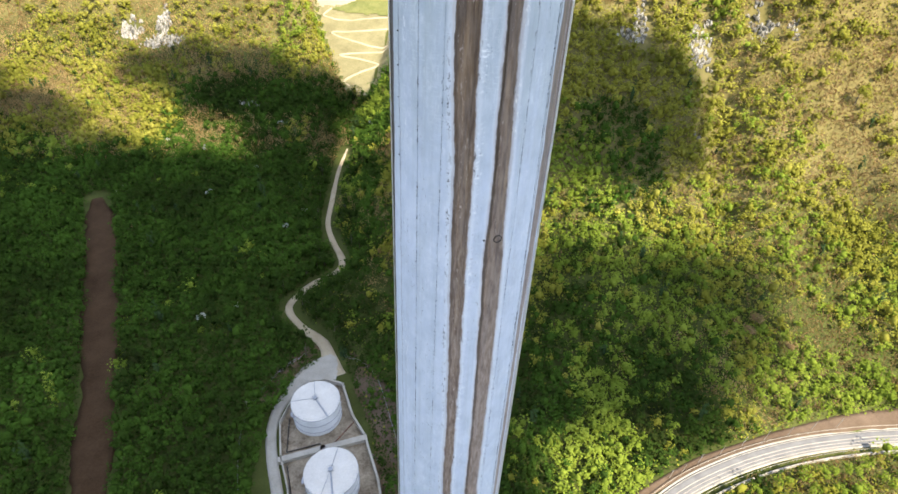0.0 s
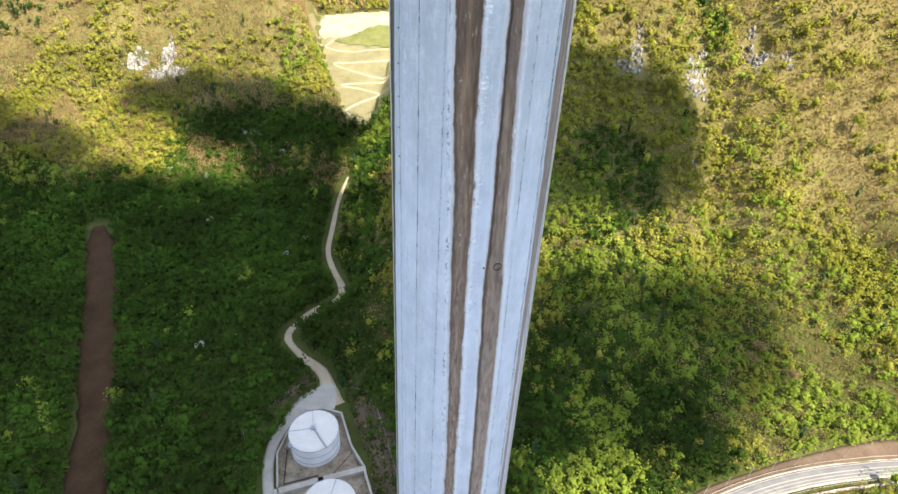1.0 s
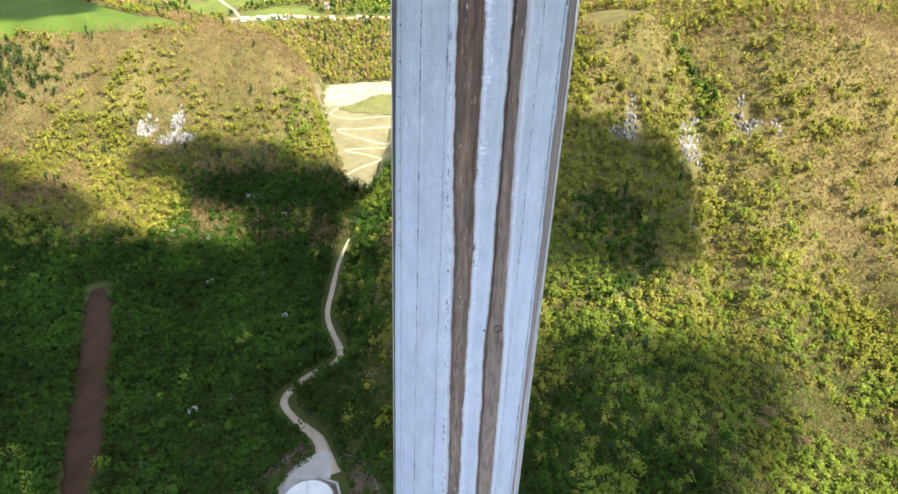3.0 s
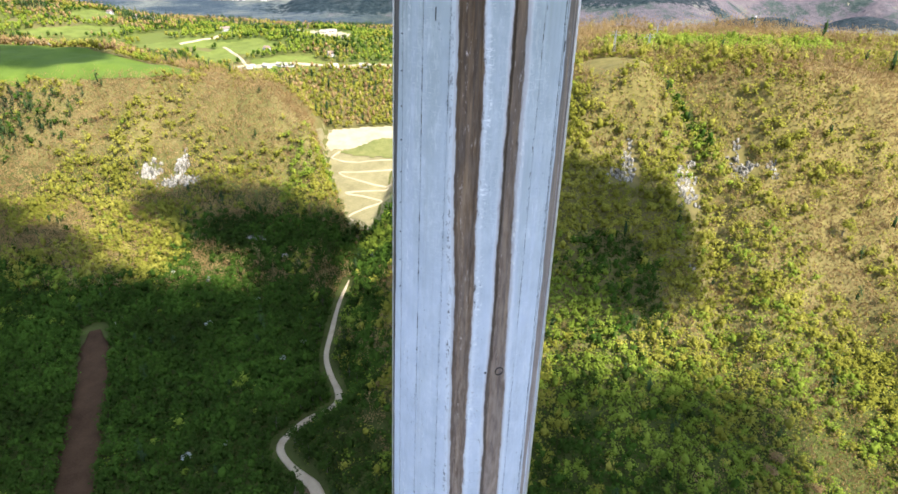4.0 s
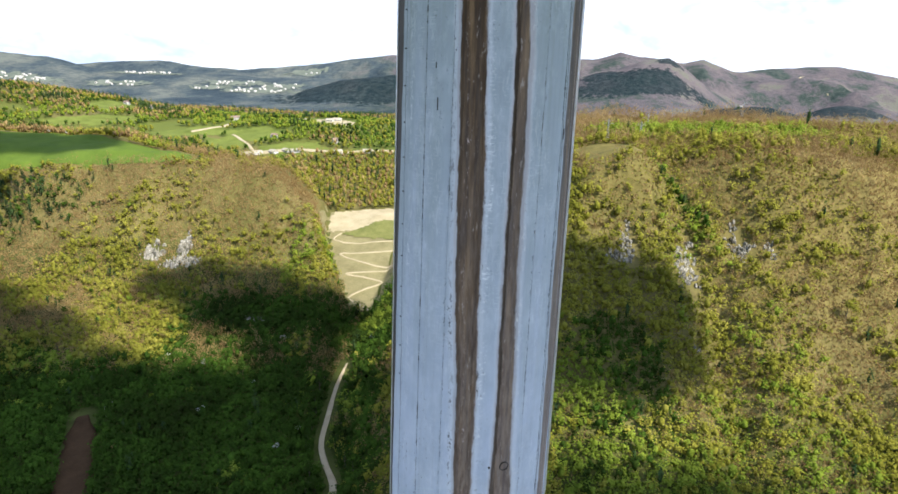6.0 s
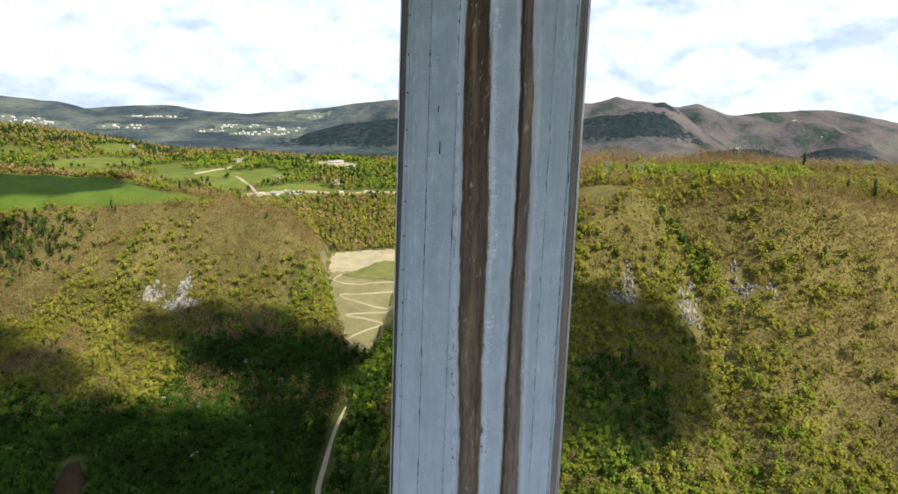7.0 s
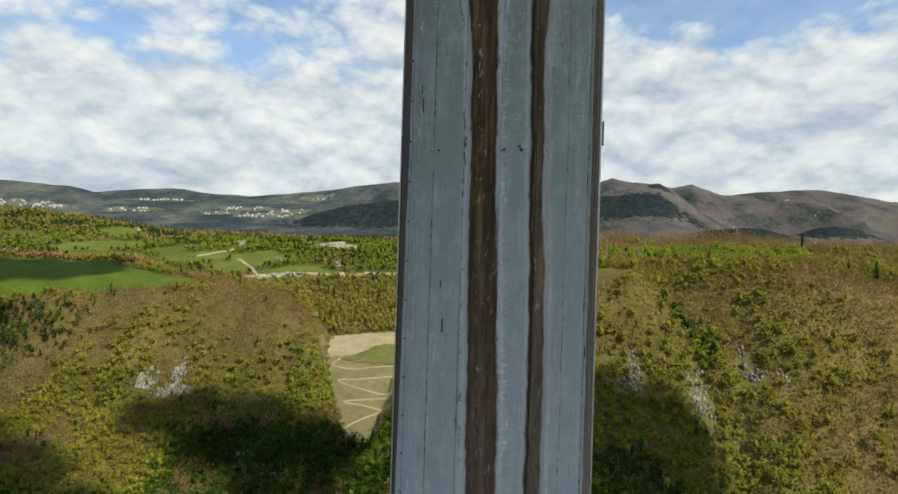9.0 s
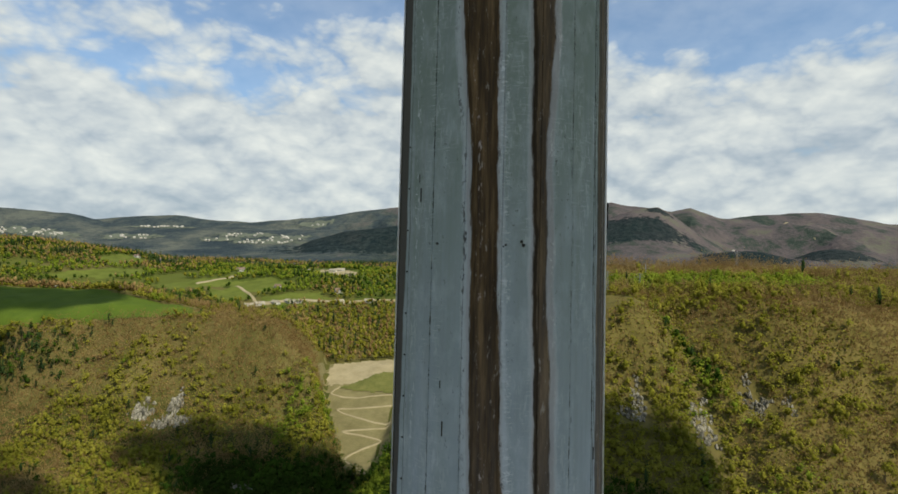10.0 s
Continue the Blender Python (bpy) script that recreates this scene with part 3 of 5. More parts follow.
    crest = np.interp(u, [-2.0, -1.1, -0.814, -0.752, -0.661, -0.609, -0.516, -0.433, -0.372, -0.258, -0.175, -0.103, 0.1, 0.245, 0.291, 0.327, 0.365, 0.4, 0.435, 0.494, 0.554, 0.666, 0.73, 0.803, 1.1, 2.0], [0.05, 0.055, 0.044, 0.037, 0.030, 0.034, 0.0405, 0.033, 0.030, 0.041, 0.0535, 0.0625, 0.066, 0.069, 0.0805, 0.073, 0.069, 0.0635, 0.070, 0.053, 0.0625, 0.069, 0.060, 0.049, 0.045, 0.04])
    rise = step(2600, 4250, y + 200 * wave(x, y, 800, 21, 3))
    folds = np.abs(wave(x, y, 560, 23, 4))
    z = z + (205 + (crest + 0.0025) * 4300 - 118) * (rise - 3.0 * folds * rise * (1 - rise)) + rise * (9 * wave(x, y, 240, 25, 5) + 5 * np.abs(wave(x, y, 110, 27, 3)))
    for far_y, deep, bearings, rises in (
            (3250, 520, [0.18, 0.25, 0.29, 0.33, 0.375, 0.4, 0.415, 0.45, 0.49, 0.53], [0.02, 0.046, 0.053, 0.068, 0.0725, 0.060, 0.050, 0.026, 0.004, -0.03]),
            (3300, 480, [-1.4, -0.814, -0.752, -0.7, -0.661, -0.609, -0.56, -0.5], [0.05, 0.0485, 0.045, 0.040, 0.032, 0.019, 0.004, -0.03]),
            (2800, 300, [-0.34, -0.30, -0.258, -0.196, -0.103, 0.0, 0.1, 0.2], [-0.04, -0.02, 0.0, 0.0175, 0.030, 0.036, 0.02, -0.03])):
        top = 205 + np.interp(u, bearings, rises) * far_y - 118
        z = np.maximum(z, 118 + top * np.exp(-(((y - far_y) / deep) ** 2)) * (1 - 0.22 * folds * step(0, 300, np.abs(y - far_y))) + 7 * wave(x, y, 160, 29, 4) * step(2100, 2500, y) - 400 * (1 - step(1900, 2300, y)))
    # lower foothills before the mountains
    z = z + 78 * np.exp(-((x - 1330) / 230) ** 2 - ((y - 2450) / 170) ** 2) + 92 * np.exp(-((x - 1830) / 200) ** 2 - ((y - 2600) / 200) ** 2)
    # the near side of the main valley, behind the camera
    back = step(140, 800, -y) * 190
    z = np.where(y < 100, back * (1 + 0.15 * wave(x, y, 200, 31)), z)
    z = z + (1.6 * wave(x, y, 22, 41, 3) + 3.0 * wave(x, y, 60, 43, 3)) * step(3, 25, z)
    return z


def lay(x, y, up=0.0):
    return float(height(np.array([x]), np.array([y]))[0]) + up


def spaced(*runs):
    out = []
    for a, b, n in runs:
        out.append(np.linspace(a, b, n, endpoint=False))
    return np.concatenate(out)


GX = spaced((-5200, -2000, 40), (-2000, -900, 44), (-900, -520, 48), (-520, 380, 190), (380, 700, 40), (700, 2000, 52), (2000, 5201, 40))
GY = spaced((-1500, -100, 34), (-100, 90, 30), (90, 720, 150), (720, 1100, 48), (1100, 2600, 60), (2600, 4951, 90))


def build_ground():
    xx, yy = np.meshgrid(GX, GY)
    zz = height(xx, yy)
    verts = np.stack([xx, yy, zz], -1).reshape(-1, 3)
    w, h = len(GX), len(GY)
    i = (np.arange(h - 1)[:, None] * w + np.arange(w - 1)[None]).ravel()
    faces = np.stack([i, i + 1, i + w + 1, i + w], -1)
    put_mesh("ground", big_mesh("ground", verts, faces, GROUND, True), None, "wooded valley ground of leaf litter and rough grass", "ground", "structure")


build_ground()


# ---- roads, tracks, fields ----
def smooth_line(points, gap):
    """Points every gap metres or so along a soft curve through the given ones."""
    p = np.array(points, float)
    out = []
    for i in range(len(p) - 1):
        a, b, c, d = p[max(i - 1, 0)], p[i], p[i + 1], p[min(i + 2, len(p) - 1)]
        n = max(2, int(np.hypot(*(c - b)) / gap))
        for t in np.arange(n) / n:
            out.append(0.5 * ((2 * b) + (c - a) * t + (2 * a - 5 * b + 4 * c - d) * t * t + (3 * b - a - 3 * c + d) * t**3))
    out.append(p[-1])
    return np.array(out)


def sideways(line):
    d = np.gradient(line, axis=0)
    d /= np.maximum(np.linalg.norm(d, axis=1, keepdims=True), 1e-6)
    return np.stack([d[:, 1], -d[:, 0]], -1)


def ribbon(points, width, mat, name, up=0.25, gap=3.0, ragged=0.0, shift=0.0, across=5, level=False):
    """A made-up strip laid on the ground, with sunk edges; width may be a list along it."""
    line = smooth_line(points, gap)
    side = sideways(line)
    w = np.interp(np.linspace(0, 1, len(line)), np.linspace(0, 1, len(np.atleast_1d(width))), np.atleast_1d(width))
    w = w * (1 + ragged * wave(line[:, 0], line[:, 1], 9.0, 77, 3))
    rows = []
    middle = height(line[:, 0], line[:, 1])
    for k, f in enumerate(np.linspace(-0.5, 0.5, across)):
        q = line + side * ((f * w) + shift)[:, None]
        z = (middle if level else height(q[:, 0], q[:, 1])) + up
        rows.append(np.column_stack([q, z]))
    first, last = rows[0].copy(), rows[-1].copy()
    first[:, 2] -= up + 1.2
    last[:, 2] -= up + 1.2
    rows = [first] + rows + [last]
    verts = np.stack(rows, 1).reshape(-1, 3)
    c = len(rows)
    i = (np.arange(len(line) - 1)[:, None] * c + np.arange(c - 1)[None]).ravel()
    return big_mesh(name, verts, np.stack([i, i + 1, i + c + 1, i + c], -1), mat, True)


def inside(x, y, poly):
    hit = np.zeros(np.shape(x), bool)
    for (x0, y0), (x1, y1) in zip(poly, poly[1:] + poly[:1]):
        cross = (y0 > y) != (y1 > y)
        hit ^= cross & (x < (x1 - x0) * (y - y0) / ((y1 - y0) or 1e-9) + x0)
    return hit


def patch(name, poly, mat, up=0.3, cell=4.0, fray=6.0):
    """A sheet of other growth over the ground within a soft outline."""
    xs, ys = [p[0] for p in poly], [p[1] for p in poly]
    gx, gy = np.arange(min(xs) - 5, max(xs) + 5, cell), np.arange(min(ys) - 5, max(ys) + 5, cell)
    xx, yy = np.meshgrid(gx, gy)
    mx, my = xx + cell / 2, yy + cell / 2
    keep = inside(mx + fray * wave(mx, my, 20, 91, 2), my + fray * wave(mx, my, 20, 92, 2), poly)[:-1, :-1].ravel()
    verts = np.stack([xx, yy, height(xx, yy) + up], -1).reshape(-1, 3)
    w, h = len(gx), len(gy)
    i = (np.arange(h - 1)[:, None] * w + np.arange(w - 1)[None]).ravel()[keep]
    faces = np.stack([i, i + 1, i + w + 1, i + w], -1)
    used, flat = np.unique(faces, return_inverse=True)
    return big_mesh(name, verts[used], flat.reshape(faces.shape), mat, True)


TRACK = [(-46, 163), (-51, 173), (-56, 183), (-68, 193), (-78, 205), (-77, 215), (-69, 227), (-58, 237), (-57, 248), (-66, 267), (-72, 285), (-74, 312), (-76, 350), (-75, 386)]
put_mesh("track", ribbon(TRACK, [9, 5.6, 3.8, 3.8, 4.2, 4.0, 3.6, 3.4, 3.5, 3.2, 3.0, 2.6, 2.0, 1.0], GRAVEL, "track", ragged=0.18), None, "pale winding gravel track up the gorge", "track", "structure")
ROAD = [(60, 86), (84, 102), (98, 111), (112, 118), (133, 126), (155, 132), (178, 136), (203, 138.5), (250, 140), (330, 136)]
put_mesh("road", ribbon(ROAD, 6.6, ASPHALT, "road", up=0.5, level=True), None, "worn grey two-lane valley road in a bend", "road", "structure")
put_mesh("road_shoulder", ribbon(ROAD, 0.7, ROAD_EDGE, "road_shoulder", up=0.55, shift=-3.65, across=3, level=True), None, "pale concrete shoulder along the upper road edge", "road shoulder", "structure")
put_mesh("road_shoulder", ribbon(ROAD, 0.9, ROAD_EDGE, "road_shoulder", up=0.55, shift=3.75, across=3, level=True), None, "pale concrete shoulder along the lower road edge", "road shoulder", "structure")
put_mesh("retaining_wall", ribbon(ROAD, 0.6, ROAD_EDGE, "retaining_wall", up=1.5, shift=7.4, across=3, level=True), None, "low pale concrete wall below the road", "retaining wall", "structure")
BANK = [(72, 103), (89, 113), (110, 123.5), (136, 132.5), (158, 139), (183, 144), (208, 147), (250, 148)]
for shift, wide in ((-2.7, 0.25), (-0.15, 0.3), (1.3, 0.2), (2.7, 0.25)):
    put_mesh("lane_marking", ribbon(ROAD, wide, ROAD_EDGE, "lane_marking", up=0.56, shift=shift, across=3, level=True), None, "faded pale painted line along the road", "road marking", "structure")
put_mesh("soil_bank", ribbon(BANK, [3.5, 4, 4.5, 5, 6, 8.5, 9, 9], SOIL, "soil_bank", up=0.3, ragged=0.2), None, "bare brown soil bank above the road", "soil bank", "structure")
STRIP = [(-128, 100), (-131, 108), (-148, 147), (-169, 193), (-197, 250), (-222, 296)]
put_mesh("soil_strip", ribbon(STRIP, [14, 14, 15, 16.5, 18.5, 19, 17, 7], STRIP_SOIL, "soil_strip", up=0.35, ragged=0.5, across=7), None, "straight cleared strip of bare reddish soil through the wood", "clearing", "structure")

QUARRY = [(-92, 492), (-66, 492), (-48, 540), (-20, 600), (10, 700), (-60, 712), (-156, 690), (-156, 640), (-125, 575)]
put_mesh("quarry_slope", patch("quarry_slope", QUARRY, RUBBLE, 0.3, 3.0, 4.0), None, "tan rubble slope of an open quarry", "quarry", "structure")
TOP = [(-150, 655), (-140, 640), (-100, 656), (-60, 662), (0, 660), (20, 705), (-60, 716), (-146, 690)]
put_mesh("quarry_floor", patch("quarry_floor", TOP, PALE, 0.7, 3.0, 2.0), None, "pale levelled gravel floor of the quarry", "quarry", "structure")
put_mesh("quarry_meadow", patch("quarry_meadow", [(-128, 640), (-100, 630), (-20, 632), (0, 668), (-80, 672)], QUARRY_GRASS, 1.0, 3.0, 3.0), None, "green grassed patch on the quarry terrace", "meadow", "structure")
ZIGZAG = [(-128, 640), (-134, 624), (-104, 618), (-62, 624), (-56, 606), (-90, 598), (-121, 594), (-90, 576), (-55, 566), (-80, 560), (-107, 554), (-84, 548), (-67, 541), (-84, 528), (-97, 514), (-86, 504), (-74, 492)]
put_mesh("quarry_track", ribbon(ZIGZAG, 2.1, PALE, "quarry_track", up=0.9, gap=2.5), None, "pale hairpin haul track down the quarry", "track", "structure")

FIELD = [(-720, 735), (-603, 735), (-532, 738), (-442, 718), (-346, 678), (-285, 628), (-330, 606), (-386, 602), (-460, 602), (-515, 600), (-640, 600), (-720, 600)]
put_mesh("meadow", patch("meadow", FIELD, MEADOW, 0.4, 4.0, 3.0), None, "smooth bright green meadow on the rim of the gorge", "meadow", "structure")
PASTURES = [[(-790, 1200), (-770, 1290), (-690, 1240), (-715, 1150)], [(-800, 1030), (-735, 1112), (-650, 1160), (-625, 1100), (-735, 1035)], [(-565, 1030), (-486, 1060), (-440, 1075), (-428, 1015), (-515, 985)], [(-436, 990), (-396, 1022), (-345, 946), (-378, 922), (-418, 935)], [(-450, 1045), (-348, 1085), (-300, 998), (-346, 970), (-416, 1015)], [(-335, 947), (-233, 985), (-212, 947), (-307, 918)]]
for poly in PASTURES:
    put_mesh("pasture", patch("pasture", poly, PASTURE, 0.5, 6.0, 10.0), None, "light green pasture between hedges", "pasture", "structure")
put_mesh("meadow", patch("meadow", [(90, 338), (120, 334), (136, 350), (135, 385), (118, 420), (92, 425)], DRY_GRASS, 0.5, 4.0, 4.0), None, "dry yellow-olive meadow on the top of the bluff", "meadow", "structure")
STREET = [(-345, 915), (-299, 926), (-262, 940), (-226, 938), (-183, 933), (-146, 940), (-60, 945), (60, 946)]
LANE = [(-480, 1026), (-450, 1062), (-438, 1095), (-432, 1160)]
SIDE_LANE = [(-402, 1022), (-372, 987), (-345, 950), (-330, 922)]
put_mesh("village_street", ribbon(STREET, [12, 9, 8, 7, 8, 7, 10, 10], PALE, "village_street", up=0.9, gap=10), None, "pale street through the village", "road", "structure")
put_mesh("country_lane", ribbon(LANE, [7, 9, 12, 14], PALE, "country_lane", up=0.9, gap=8), None, "pale lane winding through the pastures", "road", "structure")
put_mesh("country_lane", ribbon(SIDE_LANE, 5.0, PALE, "country_lane", up=0.9, gap=8), None, "narrow pale lane down to the village", "road", "structure")
put_mesh("gravel_yard", patch("gravel_yard", [(-312, 1168), (-240, 1120), (-204, 1096), (-192, 1110), (-205, 1165), (-300, 1190)], PALE, 0.8, 10.0, 8.0), None, "pale gravel yard of a works among the trees", "yard", "structure")

put_mesh("bare_patch", patch("bare_patch", [(-38, 162), (-33, 148), (-26, 132), (-15, 118), (-10, 124), (-16, 142), (-26, 160)], SOIL, 0.2, 1.5, 3.0), None, "reddish bare soil beside the tank yard", "bare ground", "structure")
BARE = [FIELD, QUARRY, TOP, [(-69, 100), (-71, 140), (-65, 160), (-55, 174), (-47, 176), (-41, 165), (-33, 148), (-27, 134), (-15, 100)], [(95, 372), (128, 366), (134, 385), (118, 420), (92, 425)], [(-312, 1168), (-240, 1120), (-204, 1096), (-192, 1110), (-205, 1165), (-300, 1190)], [(-320, 1165), (-240, 1085), (-190, 1075), (-190, 1120)], [(-340, 895), (-230, 912), (-200, 925), (-340, 920)]] + PASTURES
LINES = [(TRACK, 5.4), (ROAD, 8.0), (BANK, 3.6), (STRIP, 8.0), (ZIGZAG, 4.0), (STREET, 11.0), (LANE, 12.0), (SIDE_LANE, 8.0)]


DRY_BANK = [(-44, 180), (-34, 172), (-22, 154), (-12, 128), (-5, 100), (-20, 100), (-26, 130), (-38, 156)]
WEST_BANK = [(-56, 181), (-64, 180), (-74, 166), (-80, 150), (-72, 146), (-66, 160), (-60, 170)]


def open_ground(x, y):
    """True where no tree stands."""
    free = np.hypot(x - AXIS_X, y - AXIS_Y) < 14
    for poly in BARE:
        free |= inside(x, y, poly)
    for line, reach in LINES:
        for q in smooth_line(line, 5.0):
            free |= (np.abs(x - q[0]) < reach) & (np.abs(y - q[1]) < reach) & (np.hypot(x - q[0], y - q[1]) < reach)
    return free


# ---- the chimney ----
def shaft_radius(z):
    return 4.122 + 0.0108 * (205.0 - z)


CONDUCTOR = two_scale("bare_aluminium", (0.5, 0.5, 0.5), (0.7, 0.7, 0.7), 1.0, 0.1, rough=0.45, metal=0.5)


def build_chimney():
    top = 300.0
    chimney = thing("chimney", "very tall tapered concrete chimney, grey-blue with long brown rust runs", "chimney", (AXIS_X, AXIS_Y, 0))
    zs = np.concatenate([np.linspace(-2, 120, 32), np.linspace(123, 250, 86), np.linspace(255, top, 12)])
    verts, faces, k = [], [], 64
    for z in zs:
        r = shaft_radius(z) - 0.03
        verts += [(r * math.cos(i * math.tau / k), r * math.sin(i * math.tau / k), z) for i in range(k)]
    for j in range(len(zs) - 1):
        faces += [(j * k + i, j * k + (i + 1) % k, (j + 1) * k + (i + 1) % k, (j + 1) * k + i) for i in range(k)]
    faces.append(tuple(range((len(zs) - 1) * k, len(zs) * k)))
    put_mesh("core", mesh_of("core", verts, faces, CHIMNEY), chimney)
    # twenty upright bands of shuttering, each a curved slab with a narrow sunk joint
    gap = 0.12
    for s in range(20):
        a0, a1 = FIRST + BAND * s, FIRST + BAND * (s + 1)
        verts, faces = [], []
        turns = [a0 + gap, a0 + gap + 0.25] + list(np.linspace(a0 + 1.5, a1 - 1.5, 6)) + [a1 - gap - 0.25, a1 - gap]
        c = len(turns)
        lip = 0.012 * (s % 2)
        for z in zs:
            r = shaft_radius(z) + lip
            for i, t in enumerate(turns):
                rr = r - (0.006 if i in (0, c - 1) else 0.0)
                verts.append((rr * math.sin(radians(t)), -rr * math.cos(radians(t)), z))
            for t in (turns[-1], turns[0]):
                verts.append(((r - 0.14) * math.sin(radians(t)), -(r - 0.14) * math.cos(radians(t)), z))
        w = c + 2
        for j in range(len(zs) - 1):
            faces += [(j * w + i, j * w + (i + 1) % w, (j + 1) * w + (i + 1) % w, (j + 1) * w + i) for i in range(w)]
        me = mesh_of("shaft_band", verts, faces, CHIMNEY)
        for p in me.polygons:
            p.use_smooth = (p.index % w) in range(1, c - 2)
        put_mesh("shaft_band", me, chimney)
    # ladder on brackets up the side
    side = radians(91.0)
    out, along = Vector((math.sin(side), -math.cos(side), 0)), Vector((math.cos(side), math.sin(side), 0))
    low, high = 211.65, 212.65
    ladder = put_mesh("ladder", mesh_of("ladder", [(0, 0, low), (0.01, 0, low), (0, 0.01, low)], [(0, 1, 2)], DARK_STEEL), chimney, "dark steel ladder with brackets")
    def at(z, o, a):
        return out * (shaft_radius(z) + o) + along * a + Vector((0, 0, z))
    for a in (-0.22, 0.22):
        bm = bmesh.new()
        rod(bm, at(low, 0.24, a), at(high, 0.24, a), 0.035, 8)
        part("stile", bm, DARK_STEEL, ladder)
    z = low + 0.1
    while z < high:
        bm = bmesh.new()
        rod(bm, at(z, 0.24, -0.22), at(z, 0.24, 0.22), 0.028, 6)
        part("rung", bm, DARK_STEEL, ladder)
        z += 0.3
    for z in (low + 0.2, low + 0.8):
        for a in (-0.22, 0.22):
            bm = bmesh.new()
            rod(bm, at(z, -0.1, a), at(z, 0.24, a), 0.03, 6)
            part("bracket", bm, DARK_STEEL, ladder)
    def fixed(name, turn, z, r, sides, tall=0.0, label=""):
        bm = bmesh.new()
        o = Vector((math.sin(radians(turn)), -math.cos(radians(turn)), 0))
        if tall:
            box(bm, (r * 2, 0.12, tall), (0, 0, 0), 0, 0.01)
            bmesh.ops.transform(bm, matrix=Matrix.Translation(o * (shaft_radius(z) - 0.03) + Vector((0, 0, z))) @ Matrix.Rotation(radians(turn), 4, "Z"), verts=bm.verts)
        else:
            rod(bm, o * (shaft_radius(z) - 0.05) + Vector((0, 0, z)), o * (shaft_radius(z) + 0.05) + Vector((0, 0, z)), r, sides)
        part(name, bm, DARK_STEEL, chimney, label)

    # left-over tie plates, short bars and tie bolts
    for turn, z, r in ((6.2, 210.9, 0.055), (5.2, 211.02, 0.04), (-2.2, 210.9, 0.04), (-3.2, 210.85, 0.03), (-36.5, 210.9, 0.04), (10.2, 187.9, 0.05)):
        fixed("tie_plate", turn, z, r, 10)
    for turn, z, r, tall in ((-31.3, 204.6, 0.02, 0.5), (52.1, 203.5, 0.03, 0.45), (-48.8, 212.6, 0.03, 0.5), (-50.2, 213.2, 0.02, 0.3), (-33.0, 206.1, 0.012, 0.25)):
        fixed("tie_bar", turn, z, r, 0, tall)
    for k in range(16):
        fixed("tie_bolt", -60.3, 191.6 + 1.52 * k, 0.03, 6)
    # lightning conductors down the shaft
    for turn in (-76.5, 69.0, 75.0):
        o = Vector((math.sin(radians(turn)), -math.cos(radians(turn)), 0))
        bm = bmesh.new()
        rod(bm, o * (shaft_radius(0) + 0.05), o * (shaft_radius(298) + 0.05) + Vector((0, 0, 298)), 0.035, 6)
        part("lightning_conductor", bm, CONDUCTOR, chimney, "pale lightning conductor strip")
    # the rusted ring of an old mooring eye
    bm = bmesh.new()
    o, e = Vector((math.sin(radians(20)), -math.cos(radians(20)), 0)), Vector((math.cos(radians(20)), math.sin(radians(20)), 0))
    centre = o * (shaft_radius(187.9) + 0.05) + Vector((0, 0, 187.9))
    for i in range(14):
        t0, t1 = i * math.tau / 14, (i + 1) * math.tau / 14
        rod(bm, centre + e * 0.22 * math.cos(t0) + Vector((0, 0, 0.22 * math.sin(t0))), centre + e * 0.22 * math.cos(t1) + Vector((0, 0, 0.22 * math.sin(t1))), 0.025, 6)
    part("mooring_ring", bm, DARK_STEEL, chimney, "rusted steel ring")
    return chimney


build_chimney()


# ---- the tank yard ----
def ring(bm, r, z0, z1, sides=48):
    bmesh.ops.create_cone(bm, cap_ends=True, segments=sides, radius1=r, radius2=r, depth=z1 - z0, matrix=Matrix.Translation((0, 0, (z0 + z1) / 2)))


